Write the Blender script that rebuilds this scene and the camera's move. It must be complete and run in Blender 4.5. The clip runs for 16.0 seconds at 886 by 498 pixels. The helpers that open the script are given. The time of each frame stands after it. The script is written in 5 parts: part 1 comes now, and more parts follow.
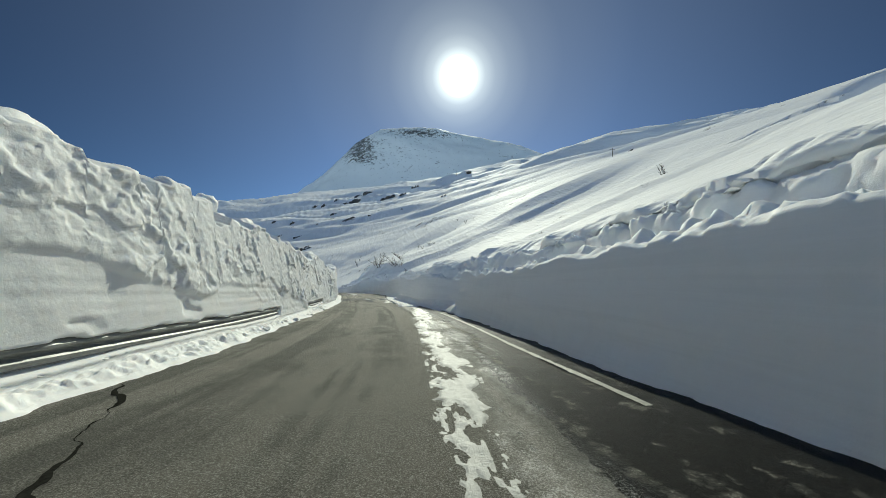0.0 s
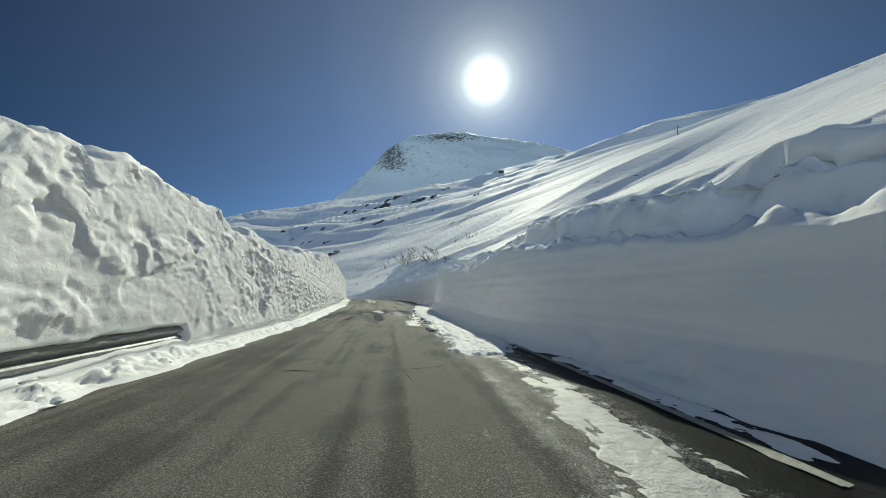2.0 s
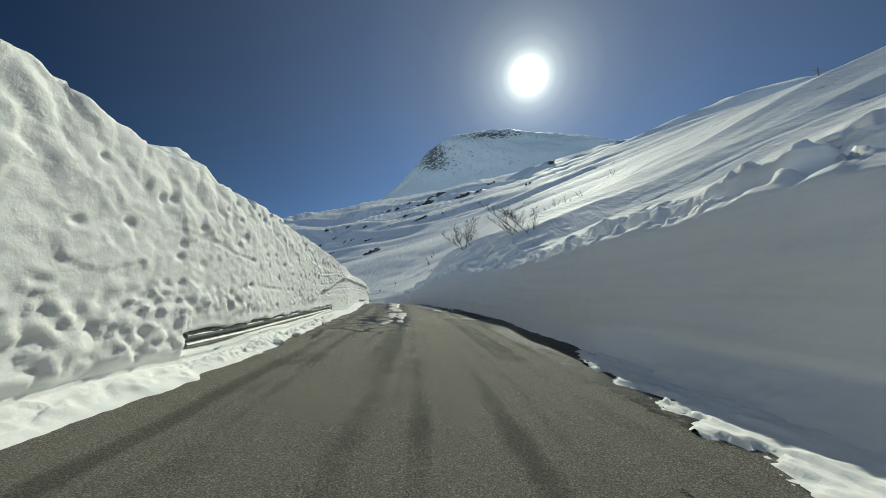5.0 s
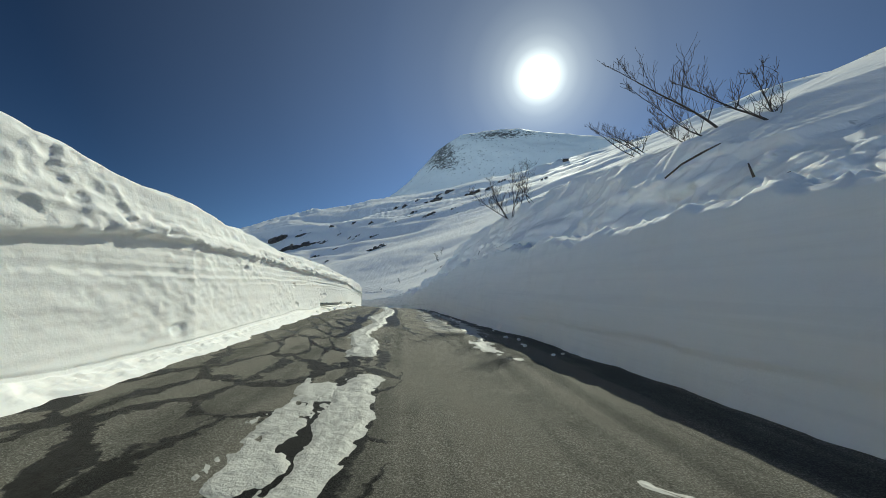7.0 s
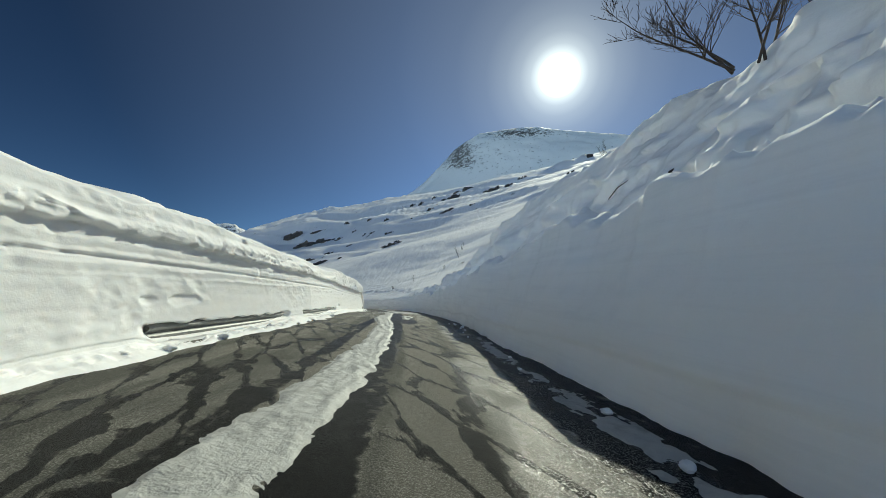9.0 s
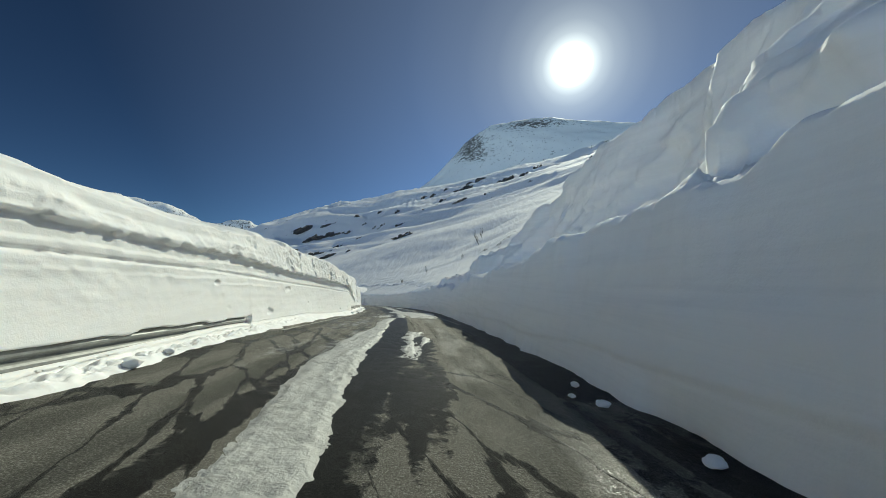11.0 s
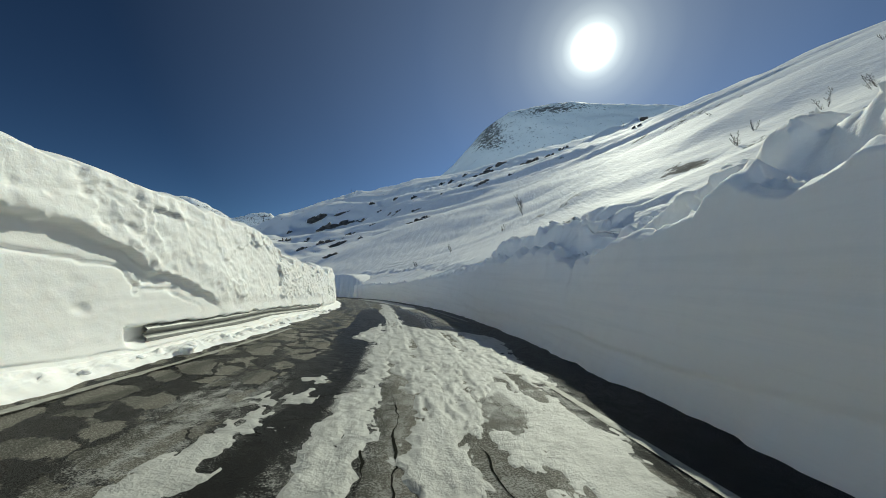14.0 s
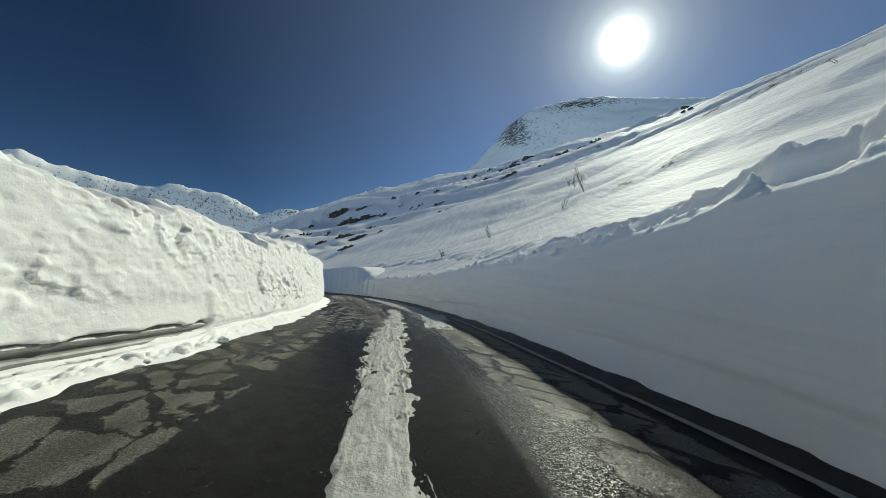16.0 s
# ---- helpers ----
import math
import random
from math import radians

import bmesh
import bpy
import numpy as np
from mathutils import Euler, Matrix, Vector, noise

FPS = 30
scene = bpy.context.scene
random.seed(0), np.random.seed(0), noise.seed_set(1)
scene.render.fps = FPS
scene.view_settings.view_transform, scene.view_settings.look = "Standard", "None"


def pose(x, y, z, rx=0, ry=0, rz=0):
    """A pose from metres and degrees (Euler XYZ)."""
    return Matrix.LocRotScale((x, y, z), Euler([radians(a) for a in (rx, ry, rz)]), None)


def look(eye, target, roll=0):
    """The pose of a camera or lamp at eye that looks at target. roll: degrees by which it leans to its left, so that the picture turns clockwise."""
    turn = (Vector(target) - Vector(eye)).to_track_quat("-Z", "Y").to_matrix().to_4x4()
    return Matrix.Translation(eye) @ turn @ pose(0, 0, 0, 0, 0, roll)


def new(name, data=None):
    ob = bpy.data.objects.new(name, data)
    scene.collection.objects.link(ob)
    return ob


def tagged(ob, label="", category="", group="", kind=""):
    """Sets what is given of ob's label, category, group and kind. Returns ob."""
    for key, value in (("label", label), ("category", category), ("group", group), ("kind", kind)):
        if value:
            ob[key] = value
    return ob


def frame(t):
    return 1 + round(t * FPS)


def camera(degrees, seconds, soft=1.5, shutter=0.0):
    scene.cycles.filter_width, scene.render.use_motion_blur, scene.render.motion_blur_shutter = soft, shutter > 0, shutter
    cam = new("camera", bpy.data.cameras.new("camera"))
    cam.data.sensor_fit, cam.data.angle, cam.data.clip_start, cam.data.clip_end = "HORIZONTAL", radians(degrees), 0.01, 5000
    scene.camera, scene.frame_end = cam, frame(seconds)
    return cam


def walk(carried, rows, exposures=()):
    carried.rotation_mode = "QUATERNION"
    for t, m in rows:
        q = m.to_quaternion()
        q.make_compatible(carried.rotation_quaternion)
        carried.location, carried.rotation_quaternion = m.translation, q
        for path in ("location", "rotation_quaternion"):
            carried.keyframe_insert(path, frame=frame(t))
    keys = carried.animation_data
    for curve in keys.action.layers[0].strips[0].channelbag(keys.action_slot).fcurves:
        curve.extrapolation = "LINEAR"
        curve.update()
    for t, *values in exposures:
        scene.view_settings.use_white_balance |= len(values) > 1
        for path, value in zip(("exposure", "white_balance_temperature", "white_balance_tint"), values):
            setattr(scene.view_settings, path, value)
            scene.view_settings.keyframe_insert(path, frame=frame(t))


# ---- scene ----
cam = camera(105.11, 16.0, soft=0.8)
PATH = [
    (0.0, -0.000, -0.000, 1.250, 95.36, -0.03, -6.64),
    (0.5, 0.029, 4.878, 1.085, 95.68, 0.05, -5.73),
    (1.0, -0.042, 9.534, 0.942, 95.88, 0.17, -4.74),
    (1.5, -0.233, 13.993, 0.816, 96.04, 0.46, -3.10),
    (2.0, -0.561, 18.323, 0.712, 96.21, 0.65, -1.32),
    (2.5, -1.029, 22.632, 0.634, 96.24, 0.72, 0.72),
    (3.0, -1.619, 27.020, 0.575, 96.21, 0.89, 2.35),
    (3.5, -2.245, 31.345, 0.533, 96.37, 0.81, 3.42),
    (4.0, -2.863, 35.498, 0.488, 96.32, 0.67, 4.31),
    (4.5, -3.514, 39.535, 0.425, 96.29, 0.58, 5.51),
    (5.0, -4.199, 43.471, 0.352, 96.35, 0.49, 5.93),
    (5.5, -4.888, 47.328, 0.281, 96.41, 0.34, 6.13),
    (6.0, -5.577, 51.121, 0.218, 96.44, 0.10, 6.36),
    (6.5, -6.278, 54.855, 0.165, 96.42, -0.30, 6.77),
    (7.0, -6.999, 58.528, 0.122, 96.37, -0.71, 7.02),
    (7.5, -7.741, 62.110, 0.086, 96.38, -0.95, 7.29),
    (8.0, -8.495, 65.506, 0.055, 96.49, -0.90, 7.85),
    (8.5, -9.242, 68.618, 0.016, 96.36, -1.05, 8.86),
    (9.0, -10.007, 71.598, -0.038, 96.29, -1.60, 9.65),
    (9.5, -10.797, 74.623, -0.113, 96.00, -2.00, 9.66),
    (10.0, -11.611, 77.715, -0.206, 95.78, -1.93, 10.31),
    (10.5, -12.479, 80.904, -0.314, 95.53, -1.63, 11.07),
    (11.0, -13.404, 84.227, -0.440, 95.28, -1.29, 11.68),
    (11.5, -14.373, 87.709, -0.583, 95.18, -1.07, 11.77),
    (12.0, -15.392, 91.370, -0.752, 94.89, -1.06, 12.06),
    (12.5, -16.415, 94.916, -0.947, 94.49, -1.07, 12.60),
    (13.0, -17.422, 98.224, -1.159, 94.16, -1.05, 13.32),
    (13.5, -18.488, 101.544, -1.390, 93.82, -1.09, 14.01),
    (14.0, -19.604, 104.822, -1.619, 93.72, -1.07, 14.70),
    (14.5, -20.742, 107.929, -1.822, 93.57, -1.03, 15.56),
    (15.0, -21.901, 110.874, -2.003, 93.52, -1.10, 16.46),
    (15.5, -23.068, 113.677, -2.171, 93.52, -1.42, 17.31),
    (16.0, -24.239, 116.350, -2.341, 93.26, -2.12, 18.27),
]
walk(cam, [(t, pose(x, y, z, rx, ry, rz)) for t, x, y, z, rx, ry, rz in PATH], exposures=[(t, e, 6720, -7) for t, e in ((0.0, 0.36), (2.5, 0.36), (3.5, 0.10), (4.5, 0.12), (6.5, 0.32), (9.0, 0.36), (12.5, 0.27), (14.5, 0.20), (16.0, 0.20))])

# ---------------------------------------------------------------- light
SUN_AZ, SUN_EL = 9.4, 32.3
world = bpy.data.worlds.new("sky")
scene.world = world
world.use_nodes = True
wn = world.node_tree.nodes
wl = world.node_tree.links
wn.clear()
sky = wn.new("ShaderNodeTexSky")
sky.sky_type = "NISHITA"
sky.sun_disc = False
sky.sun_elevation = radians(SUN_EL)
sky.sun_rotation = radians(SUN_AZ)
sky.altitude = 2200
sky.air_density = 0.6
sky.dust_density = 0.05
sky.ozone_density = 5.0
back = wn.new("ShaderNodeBackground")
back.inputs["Strength"].default_value = 0.060
deep = wn.new("ShaderNodeGamma")
deep.inputs["Gamma"].default_value = 1.30
wl.new(sky.outputs["Color"], deep.inputs["Color"])
haze = wn.new("ShaderNodeMix")
haze.data_type = "RGBA"
haze.blend_type = "MULTIPLY"
haze.inputs["Factor"].default_value = 1.0
haze.inputs["B"].default_value = (1.0, 0.94, 0.85, 1)
wl.new(deep.outputs["Color"], haze.inputs["A"])
# the sun itself and its glare in the thin haze, seen straight on
coord = wn.new("ShaderNodeTexCoord")
sun_dir = Vector((math.sin(radians(SUN_AZ)) * math.cos(radians(SUN_EL)), math.cos(radians(SUN_AZ)) * math.cos(radians(SUN_EL)), math.sin(radians(SUN_EL))))
dot = wn.new("ShaderNodeVectorMath")
dot.operation = "DOT_PRODUCT"
wl.new(coord.outputs["Generated"], dot.inputs[0])
dot.inputs[1].default_value = sun_dir
ramp = wn.new("ShaderNodeValToRGB")
ramp.color_ramp.interpolation = "LINEAR"
for deg, val in ((1.5, 1.0), (2.5, 0.68), (3.0, 0.44), (4.0, 0.28), (5.5, 0.18), (7.5, 0.12), (10.5, 0.075), (15, 0.048), (24, 0.027), (40, 0.013), (60, 0.0)):
    el = ramp.color_ramp.elements.new(deg / 64)
    el.color = (val, val, val, 1)
ramp.color_ramp.elements.remove(ramp.color_ramp.elements[0])
ramp.color_ramp.elements[-1].color = (0, 0, 0, 1)
angle = wn.new("ShaderNodeMath")
angle.operation = "ARCCOSINE"
wl.new(dot.outputs["Value"], angle.inputs[0])
share = wn.new("ShaderNodeMath")
share.operation = "DIVIDE"
share.inputs[1].default_value = radians(64)
wl.new(angle.outputs[0], share.inputs[0])
wl.new(share.outputs[0], ramp.inputs["Fac"])
# sky dimmed around 60 degrees from the sun, raised and warmed opposite it
depth = wn.new("ShaderNodeValToRGB")
# boost past 100 degrees is out-of-view fill light added for the shaded cutting
for deg, val in ((0, 1.0), (22, 1.0), (40, 0.70), (58, 0.48), (85, 0.55), (105, 1.3), (130, 2.5), (179, 3.2)):
    el = depth.color_ramp.elements.new(deg / 180)
    el.color = (val * (1 + 0.09 * val), val * (1 - 0.01 * val), val * (1 - 0.05 * val), 1)
depth.color_ramp.elements.remove(depth.color_ramp.elements[0])
depth.color_ramp.elements[-1].color = (4.1, 3.1, 2.7, 1)
turn_ = wn.new("ShaderNodeMath")
turn_.operation = "DIVIDE"
turn_.inputs[1].default_value = math.pi
wl.new(angle.outputs[0], turn_.inputs[0])
wl.new(turn_.outputs[0], depth.inputs["Fac"])
tone = wn.new("ShaderNodeMix")
tone.data_type = "RGBA"
tone.blend_type = "MULTIPLY"
tone.inputs["Factor"].default_value = 1.0
wl.new(haze.outputs["Result"], tone.inputs["A"])
wl.new(depth.outputs["Color"], tone.inputs["B"])
wl.new(tone.outputs["Result"], back.inputs["Color"])
glare = wn.new("ShaderNodeBackground")
glare.inputs["Strength"].default_value = 1.6
wl.new(ramp.outputs["Color"], glare.inputs["Color"])
addsh = wn.new("ShaderNodeAddShader")
wl.new(back.outputs[0], addsh.inputs[0])
wl.new(glare.outputs[0], addsh.inputs[1])
out = wn.new("ShaderNodeOutputWorld")
wl.new(addsh.outputs[0], out.inputs["Surface"])

sun = new("sun", bpy.data.lights.new("sun", "SUN"))
sun.data.energy = 2.9
sun.data.angle = radians(0.55)
sun.data.color = (1.0, 0.95, 0.87)
sun.matrix_world = look((0, 0, 300), Vector((0, 0, 300)) - sun_dir * 10)


# ---------------------------------------------------------------- numeric noise
def _hash(ix, iy, k):
    h = (ix.astype(np.int64) * 374761393 + iy.astype(np.int64) * 668265263 + k * 1442695041) & 0x7FFFFFFF
    h = ((h ^ (h >> 13)) * 1274126177) & 0x7FFFFFFF
    h = h ^ (h >> 16)
    return (h & 0xFFFF) / 65535.0


def vnoise(x, y, k=0):
    """Smooth value noise, -1 to 1."""
    ix, iy = np.floor(x), np.floor(y)
    fx, fy = x - ix, y - iy
    fx, fy = fx * fx * fx * (fx * (fx * 6 - 15) + 10), fy * fy * fy * (fy * (fy * 6 - 15) + 10)
    a, b = _hash(ix, iy, k), _hash(ix + 1, iy, k)
    c, d = _hash(ix, iy + 1, k), _hash(ix + 1, iy + 1, k)
    return 2 * (a + (b - a) * fx + (c - a) * fy + (a - b - c + d) * fx * fy) - 1


def fbm(x, y, k=0, octaves=4, gain=0.5):
    total, amp = 0.0, 1.0
    for i in range(octaves):
        total = total + amp * vnoise(x, y, k + i * 17)
        x, y, amp = x * 2.03 + 5.1, y * 2.03 + 1.7, amp * gain
    return total


def cells(x, y, k=0):
    """Distance to the nearest scattered point (lumps), about 0 to 1, and that point's random value."""
    ix, iy = np.floor(x), np.floor(y)
    best, val = np.full(np.shape(x), 9.0), np.zeros(np.shape(x))
    for dx in (-1, 0, 1):
        for dy in (-1, 0, 1):
            px, py = ix + dx, iy + dy
            d = np.hypot(px + _hash(px, py, k) - x, py + _hash(px, py, k + 7) - y)
            near = d < best
            best = np.where(near, d, best)
            val = np.where(near, _hash(px, py, k + 13), val)
    return best, val


def facets(x, y, k=0):
    """Broken flat faces, each tilted its own way, about -1 to 1."""
    ix, iy = np.floor(x), np.floor(y)
    best, val = np.full(np.shape(x), 9.0), np.zeros(np.shape(x))
    for dx in (-1, 0, 1):
        for dy in (-1, 0, 1):
            px, py = ix + dx, iy + dy
            ex, ey = x - px - _hash(px, py, k), y - py - _hash(px, py, k + 7)
            d = np.hypot(ex, ey)
            plane = (_hash(px, py, k + 13) - 0.5) * 1.3 + (_hash(px, py, k + 19) - 0.5) * 1.6 * ex + (_hash(px, py, k + 29) - 0.5) * 1.6 * ey
            near = d < best
            best = np.where(near, d, best)
            val = np.where(near, plane, val)
    return val


def smooth(a, b, x):
    t = np.clip((x - a) / (b - a), 0, 1)
    return t * t * (3 - 2 * t)


# ---------------------------------------------------------------- the road's line
# every 10 m from -10 m: x, y, height of the crown
LINE = np.array([
    (-0.06, -10.0, 0.34), (0.0, 0.0, 0.0), (-0.06, 10.0, -0.32), (-0.72, 19.97, -0.57), (-2.03, 29.89, -0.70),
    (-3.55, 39.77, -0.83), (-5.3, 49.62, -1.01), (-7.18, 59.44, -1.14), (-9.39, 69.19, -1.24), (-11.92, 78.86, -1.49),
    (-14.59, 88.5, -1.87), (-17.38, 98.1, -2.40), (-20.61, 107.57, -3.05), (-24.44, 116.8, -3.62), (-28.92, 125.74, -4.19),
    (-34.2, 134.23, -4.76), (-40.23, 142.2, -5.33), (-46.95, 149.6, -5.90), (-54.32, 156.35, -6.47), (-62.27, 162.41, -7.03),
    (-70.74, 167.72, -7.60)])


def line_at(s):
    """Catmull-Rom through LINE, straight on past its ends."""
    u = (np.asarray(s, float) + 10) / 10
    i = np.clip(np.floor(u).astype(int), 0, len(LINE) - 2)
    t = (u - i)[..., None]
    p1, p2 = LINE[i], LINE[i + 1]
    p0 = np.where((i > 0)[..., None], LINE[np.maximum(i - 1, 0)], 2 * p1 - p2)
    p3 = np.where((i < len(LINE) - 2)[..., None], LINE[np.minimum(i + 2, len(LINE) - 1)], 2 * p2 - p1)
    inside = p1 + 0.5 * t * (p2 - p0 + t * (2 * p0 - 5 * p1 + 4 * p2 - p3 + t * (3 * (p1 - p2) + p3 - p0)))
    return np.where(((u >= 0) & (u <= len(LINE) - 1))[..., None], inside, p1 + t * (p2 - p1))


def knots(pairs):
    a = np.array(pairs, float)
    return lambda s: np.interp(s, a[:, 0], a[:, 1])


crossfall = knots([(30, 0), (60, 0.02), (75, 0.045), (105, 0.045), (120, 0.025), (150, 0.025)])


def place(s, o, h):
    """World point: s along the road, o to its right, h above its surface."""
    s, o, h = np.broadcast_arrays(np.asarray(s, float), np.asarray(o, float), np.asarray(h, float))
    c = line_at(s)
    t = line_at(s + 0.6)[..., :2] - line_at(s - 0.6)[..., :2]
    t = t / np.linalg.norm(t, axis=-1, keepdims=True)
    x = c[..., 0] + t[..., 1] * o
    y = c[..., 1] - t[..., 0] * o
    z = c[..., 2] - crossfall(s) * np.clip(o, -6, 6) + h
    return np.stack([x, y, z], -1)


SAMP_S = np.arange(-40, 232, 1.0)
SAMP = line_at(SAMP_S)
TANG = np.gradient(SAMP[:, :2], axis=0)
TANG = TANG / np.linalg.norm(TANG, axis=1)[:, None]


def along(x, y):
    """For world points: s, o of the nearest place on the road."""
    idx = np.empty(x.shape, int)
    fx, fy, fi = x.ravel(), y.ravel(), idx.ravel()
    for a in range(0, len(fx), 20000):
        d = (fx[a:a + 20000, None] - SAMP[None, :, 0]) ** 2 + (fy[a:a + 20000, None] - SAMP[None, :, 1]) ** 2
        fi[a:a + 20000] = d.argmin(1)
    idx = fi.reshape(x.shape)
    dx, dy = x - SAMP[idx, 0], y - SAMP[idx, 1]
    t = TANG[idx]
    return SAMP_S[idx] + dx * t[..., 0] + dy * t[..., 1], dx * t[..., 1] - dy * t[..., 0]


road_left = knots([(-12, 4.0), (5, 3.95), (15, 4.2), (24, 3.95), (33, 3.25), (43, 3.45), (52, 3.35), (60, 3.75), (66, 3.55), (72, 3.9), (79, 4.1), (88, 3.75), (97, 4.3), (103, 4.3), (110, 3.9), (116, 3.65), (120, 3.65), (125, 3.3), (131, 3.05), (148, 2.6), (190, 2.6)])
road_right = knots([(-12, 3.2), (3, 3.2), (14, 3.1), (25, 3.0), (32, 2.95), (42, 3.3), (50, 3.6), (60, 3.85), (68, 3.5), (75, 2.8), (82, 2.65), (92, 2.85), (102, 2.75), (110, 3.1), (118, 3.4), (125, 3.6), (140, 3.6), (190, 3.4)])
rail_line = lambda s: road_left(s) + 0.62
RAILS = ((-11.0, 15.0), (20.6, 26.3), (50.0, 61.6), (79.1, 85.0), (87.0, 95.5), (113.4, 127.0))
# height of the beam's middle above the asphalt
rail_mid = knots([(0, 0.49), (28, 0.47), (50, 0.42), (62, 0.38), (79, 0.24), (96, 0.20), (113, 0.34), (119, 0.38), (127, 0.22)])
left_top = knots([(-12, 3.2), (5, 3.25), (9, 3.45), (16, 3.4), (22, 3.25), (25, 3.65), (29, 3.25), (31.5, 2.85), (33.3, 2.6), (34.6, 3.05), (36, 3.25), (40, 3.3), (43, 3.85), (50, 3.7), (60, 3.35), (64, 2.85), (69, 2.62), (72, 2.5), (80, 2.6), (86, 2.52), (93, 2.5), (97, 2.8), (101, 2.8), (105, 2.92), (110, 2.75), (115, 2.85), (117.5, 3.0), (119.5, 2.75), (121.5, 2.3), (125, 2.3), (129, 2.3), (135, 2.7), (141, 2.7), (190, 2.4)])
rim_steep = knots([(-12, 2.0), (5, 2.0), (15, 2.0), (16.5, 2.3), (17.9, 2.3), (18.3, 1.95), (22.5, 2.0), (28, 2.35), (33, 2.15), (38.6, 2.55), (41.5, 2.85), (43.0, 2.85), (43.4, 2.55), (48, 2.55), (60, 2.4), (68, 2.55), (72, 2.75), (78, 2.8), (90, 2.65), (98, 2.5), (104, 2.5), (108, 2.6), (111, 2.4), (114, 2.05), (117, 2.5), (122, 2.5), (125, 2.4), (135, 2.3), (148, 2.1), (190, 2.0)])
# the heap above the cut on the hill's side: its height, and how far back it lies
heap_steep = knots([(-12, 0.75), (30, 0.75), (36, 0.5), (44, 0.55), (55, 0.55), (61, 0.5), (63, 0.8), (66, 2.0), (72, 2.3), (80, 2.6), (92, 3.2), (100, 3.3), (104, 2.7), (107.5, 1.6), (110, 0.7), (116, 0.8), (120, 0.9), (126, 0.6), (134, 0.8), (141, 1.2), (150, 2.0), (190, 2.2)])
heap_near = knots([(-12, 1.5), (30, 1.4), (55, 1.6), (64, 2.2), (72, 2.6), (92, 2.6), (104, 2.6), (110, 1.8), (120, 1.7), (134, 2.4), (150, 5.0), (190, 5.2)])
# the cut leans back where the road bends
cut_lean = knots([(-12, 0.16), (50, 0.16), (64, 0.55), (70, 0.65), (80, 0.65), (90, 0.5), (97, 0.3), (104, 0.2), (109, 0.3), (114, 0.5), (120, 0.45), (126, 0.3), (140, 0.16)])
heap_push = knots([(58, 0), (66, 0.7), (72, 1.05), (80, 1.05), (90, 1.3), (97, 1.8), (104, 1.7), (108, 0.9), (112, 0.7), (120, 0.6), (127, 0)])
heap_back = lambda s: heap_near(s) + heap_push(s)
right_rim = lambda s: 1.25 + (rim_steep(s) - 1.25) * (2.1 + cut_lean(s)) / 2.26
heap_high = lambda s: 1.25 + (rim_steep(s) + heap_steep(s) - 1.25) * (2 + heap_back(s)) / (2 + heap_near(s)) - right_rim(s)
hill_slope = knots([(-12, 0.45), (20, 0.44), (35, 0.40), (57, 0.40), (64, 0.42), (72, 0.52), (95, 0.54), (106, 0.46), (128, 0.45), (140, 0.52), (200, 0.54)])


def slope_h(s, d):
    """Height of the hillside's snow above the road, d metres behind the foot of the cut."""
    hb, top = heap_back(s), right_rim(s) + heap_high(s)
    past = np.maximum(d - hb, 0)
    spare = np.maximum(heap_high(s) - 0.9, 0)
    return top - 0.5 * spare * smooth(1, 14, past) + hill_slope(s) * past * (1 - 0.12 * smooth(20, 100, past))


# ---------------------------------------------------------------- far ground, by bearing from the middle of the road
MID = (-8.0, 60.0)
ridge = knots([(-180, 6), (-120, 2), (-80, -4), (-60, -2), (-50, 1.5), (-44, 5.1), (-40, 7.4), (-32, 10.6), (-25, 12.5), (-20, 13.9), (-11, 15.6), (-1, 17.1), (8, 18.6), (12, 19.8), (20, 21.1), (31, 22.2), (39, 22.8), (45, 22.3), (51, 21.9), (60, 21.1), (80, 18), (110, 14), (180, 6)])
ridge_far = knots([(-180, 500), (-60, 800), (-44, 1100), (-30, 1000), (-10, 800), (10, 640), (30, 560), (60, 520), (180, 500)])
summit = knots([(-180, 0), (-28, 7), (-20, 11.5), (-17, 14.2), (-13.5, 17.6), (-11.2, 20.0), (-8.5, 22.7), (-6.5, 24.0), (-4.2, 24.9), (0.3, 25.7), (5, 25.8), (8, 25.4), (12, 24.6), (18.5, 22.8), (22, 21.5), (28, 19), (40, 15), (180, 0)])
range_far = knots([(-180, 5), (-110, 6), (-85, 9), (-76, 9.2), (-72, 10.4), (-69.5, 11.1), (-67.5, 10.3), (-64, 9.3), (-60, 8.9), (-57, 9.3), (-53, 9.2), (-50.5, 9.6), (-49.3, 9.2), (-46.5, 7.3), (-44.6, 8.4), (-41.6, 9.0), (-40, 8.0), (-38.5, 7.7), (-34, 6.5), (-25, 5), (180, 5)])


def bearing_tan(az, r):
    """Tangent of the far ground's elevation angle."""
    az, r = np.broadcast_arrays(az, r)
    near = np.clip(0.48 * np.sin(np.radians(az + 21)), -0.12, 0.5)
    near = np.where(np.abs(az) > 100, 0.05, near)
    rr = ridge_far(az)
    top = np.tan(np.radians(ridge(az)))
    up = smooth(math.log(70), np.log(rr), np.log(r))
    tan = near + (top - near) * up
    behind = smooth(np.log(rr * 1.02), np.log(1500), np.log(r))
    tan = tan - behind * 0.09
    peak = np.tan(np.radians(summit(az)))
    tan = tan + (peak - tan) * smooth(math.log(1400), math.log(2300), np.log(r)) * (summit(az) > 7)
    tan = tan - 0.2 * smooth(math.log(2330), math.log(2600), np.log(r))
    far = np.tan(np.radians(range_far(az)))
    tan = tan + (far - tan) * smooth(math.log(2600), math.log(3000), np.log(r))
    tan = tan - 0.05 * smooth(3020, 3300, r)
    return tan


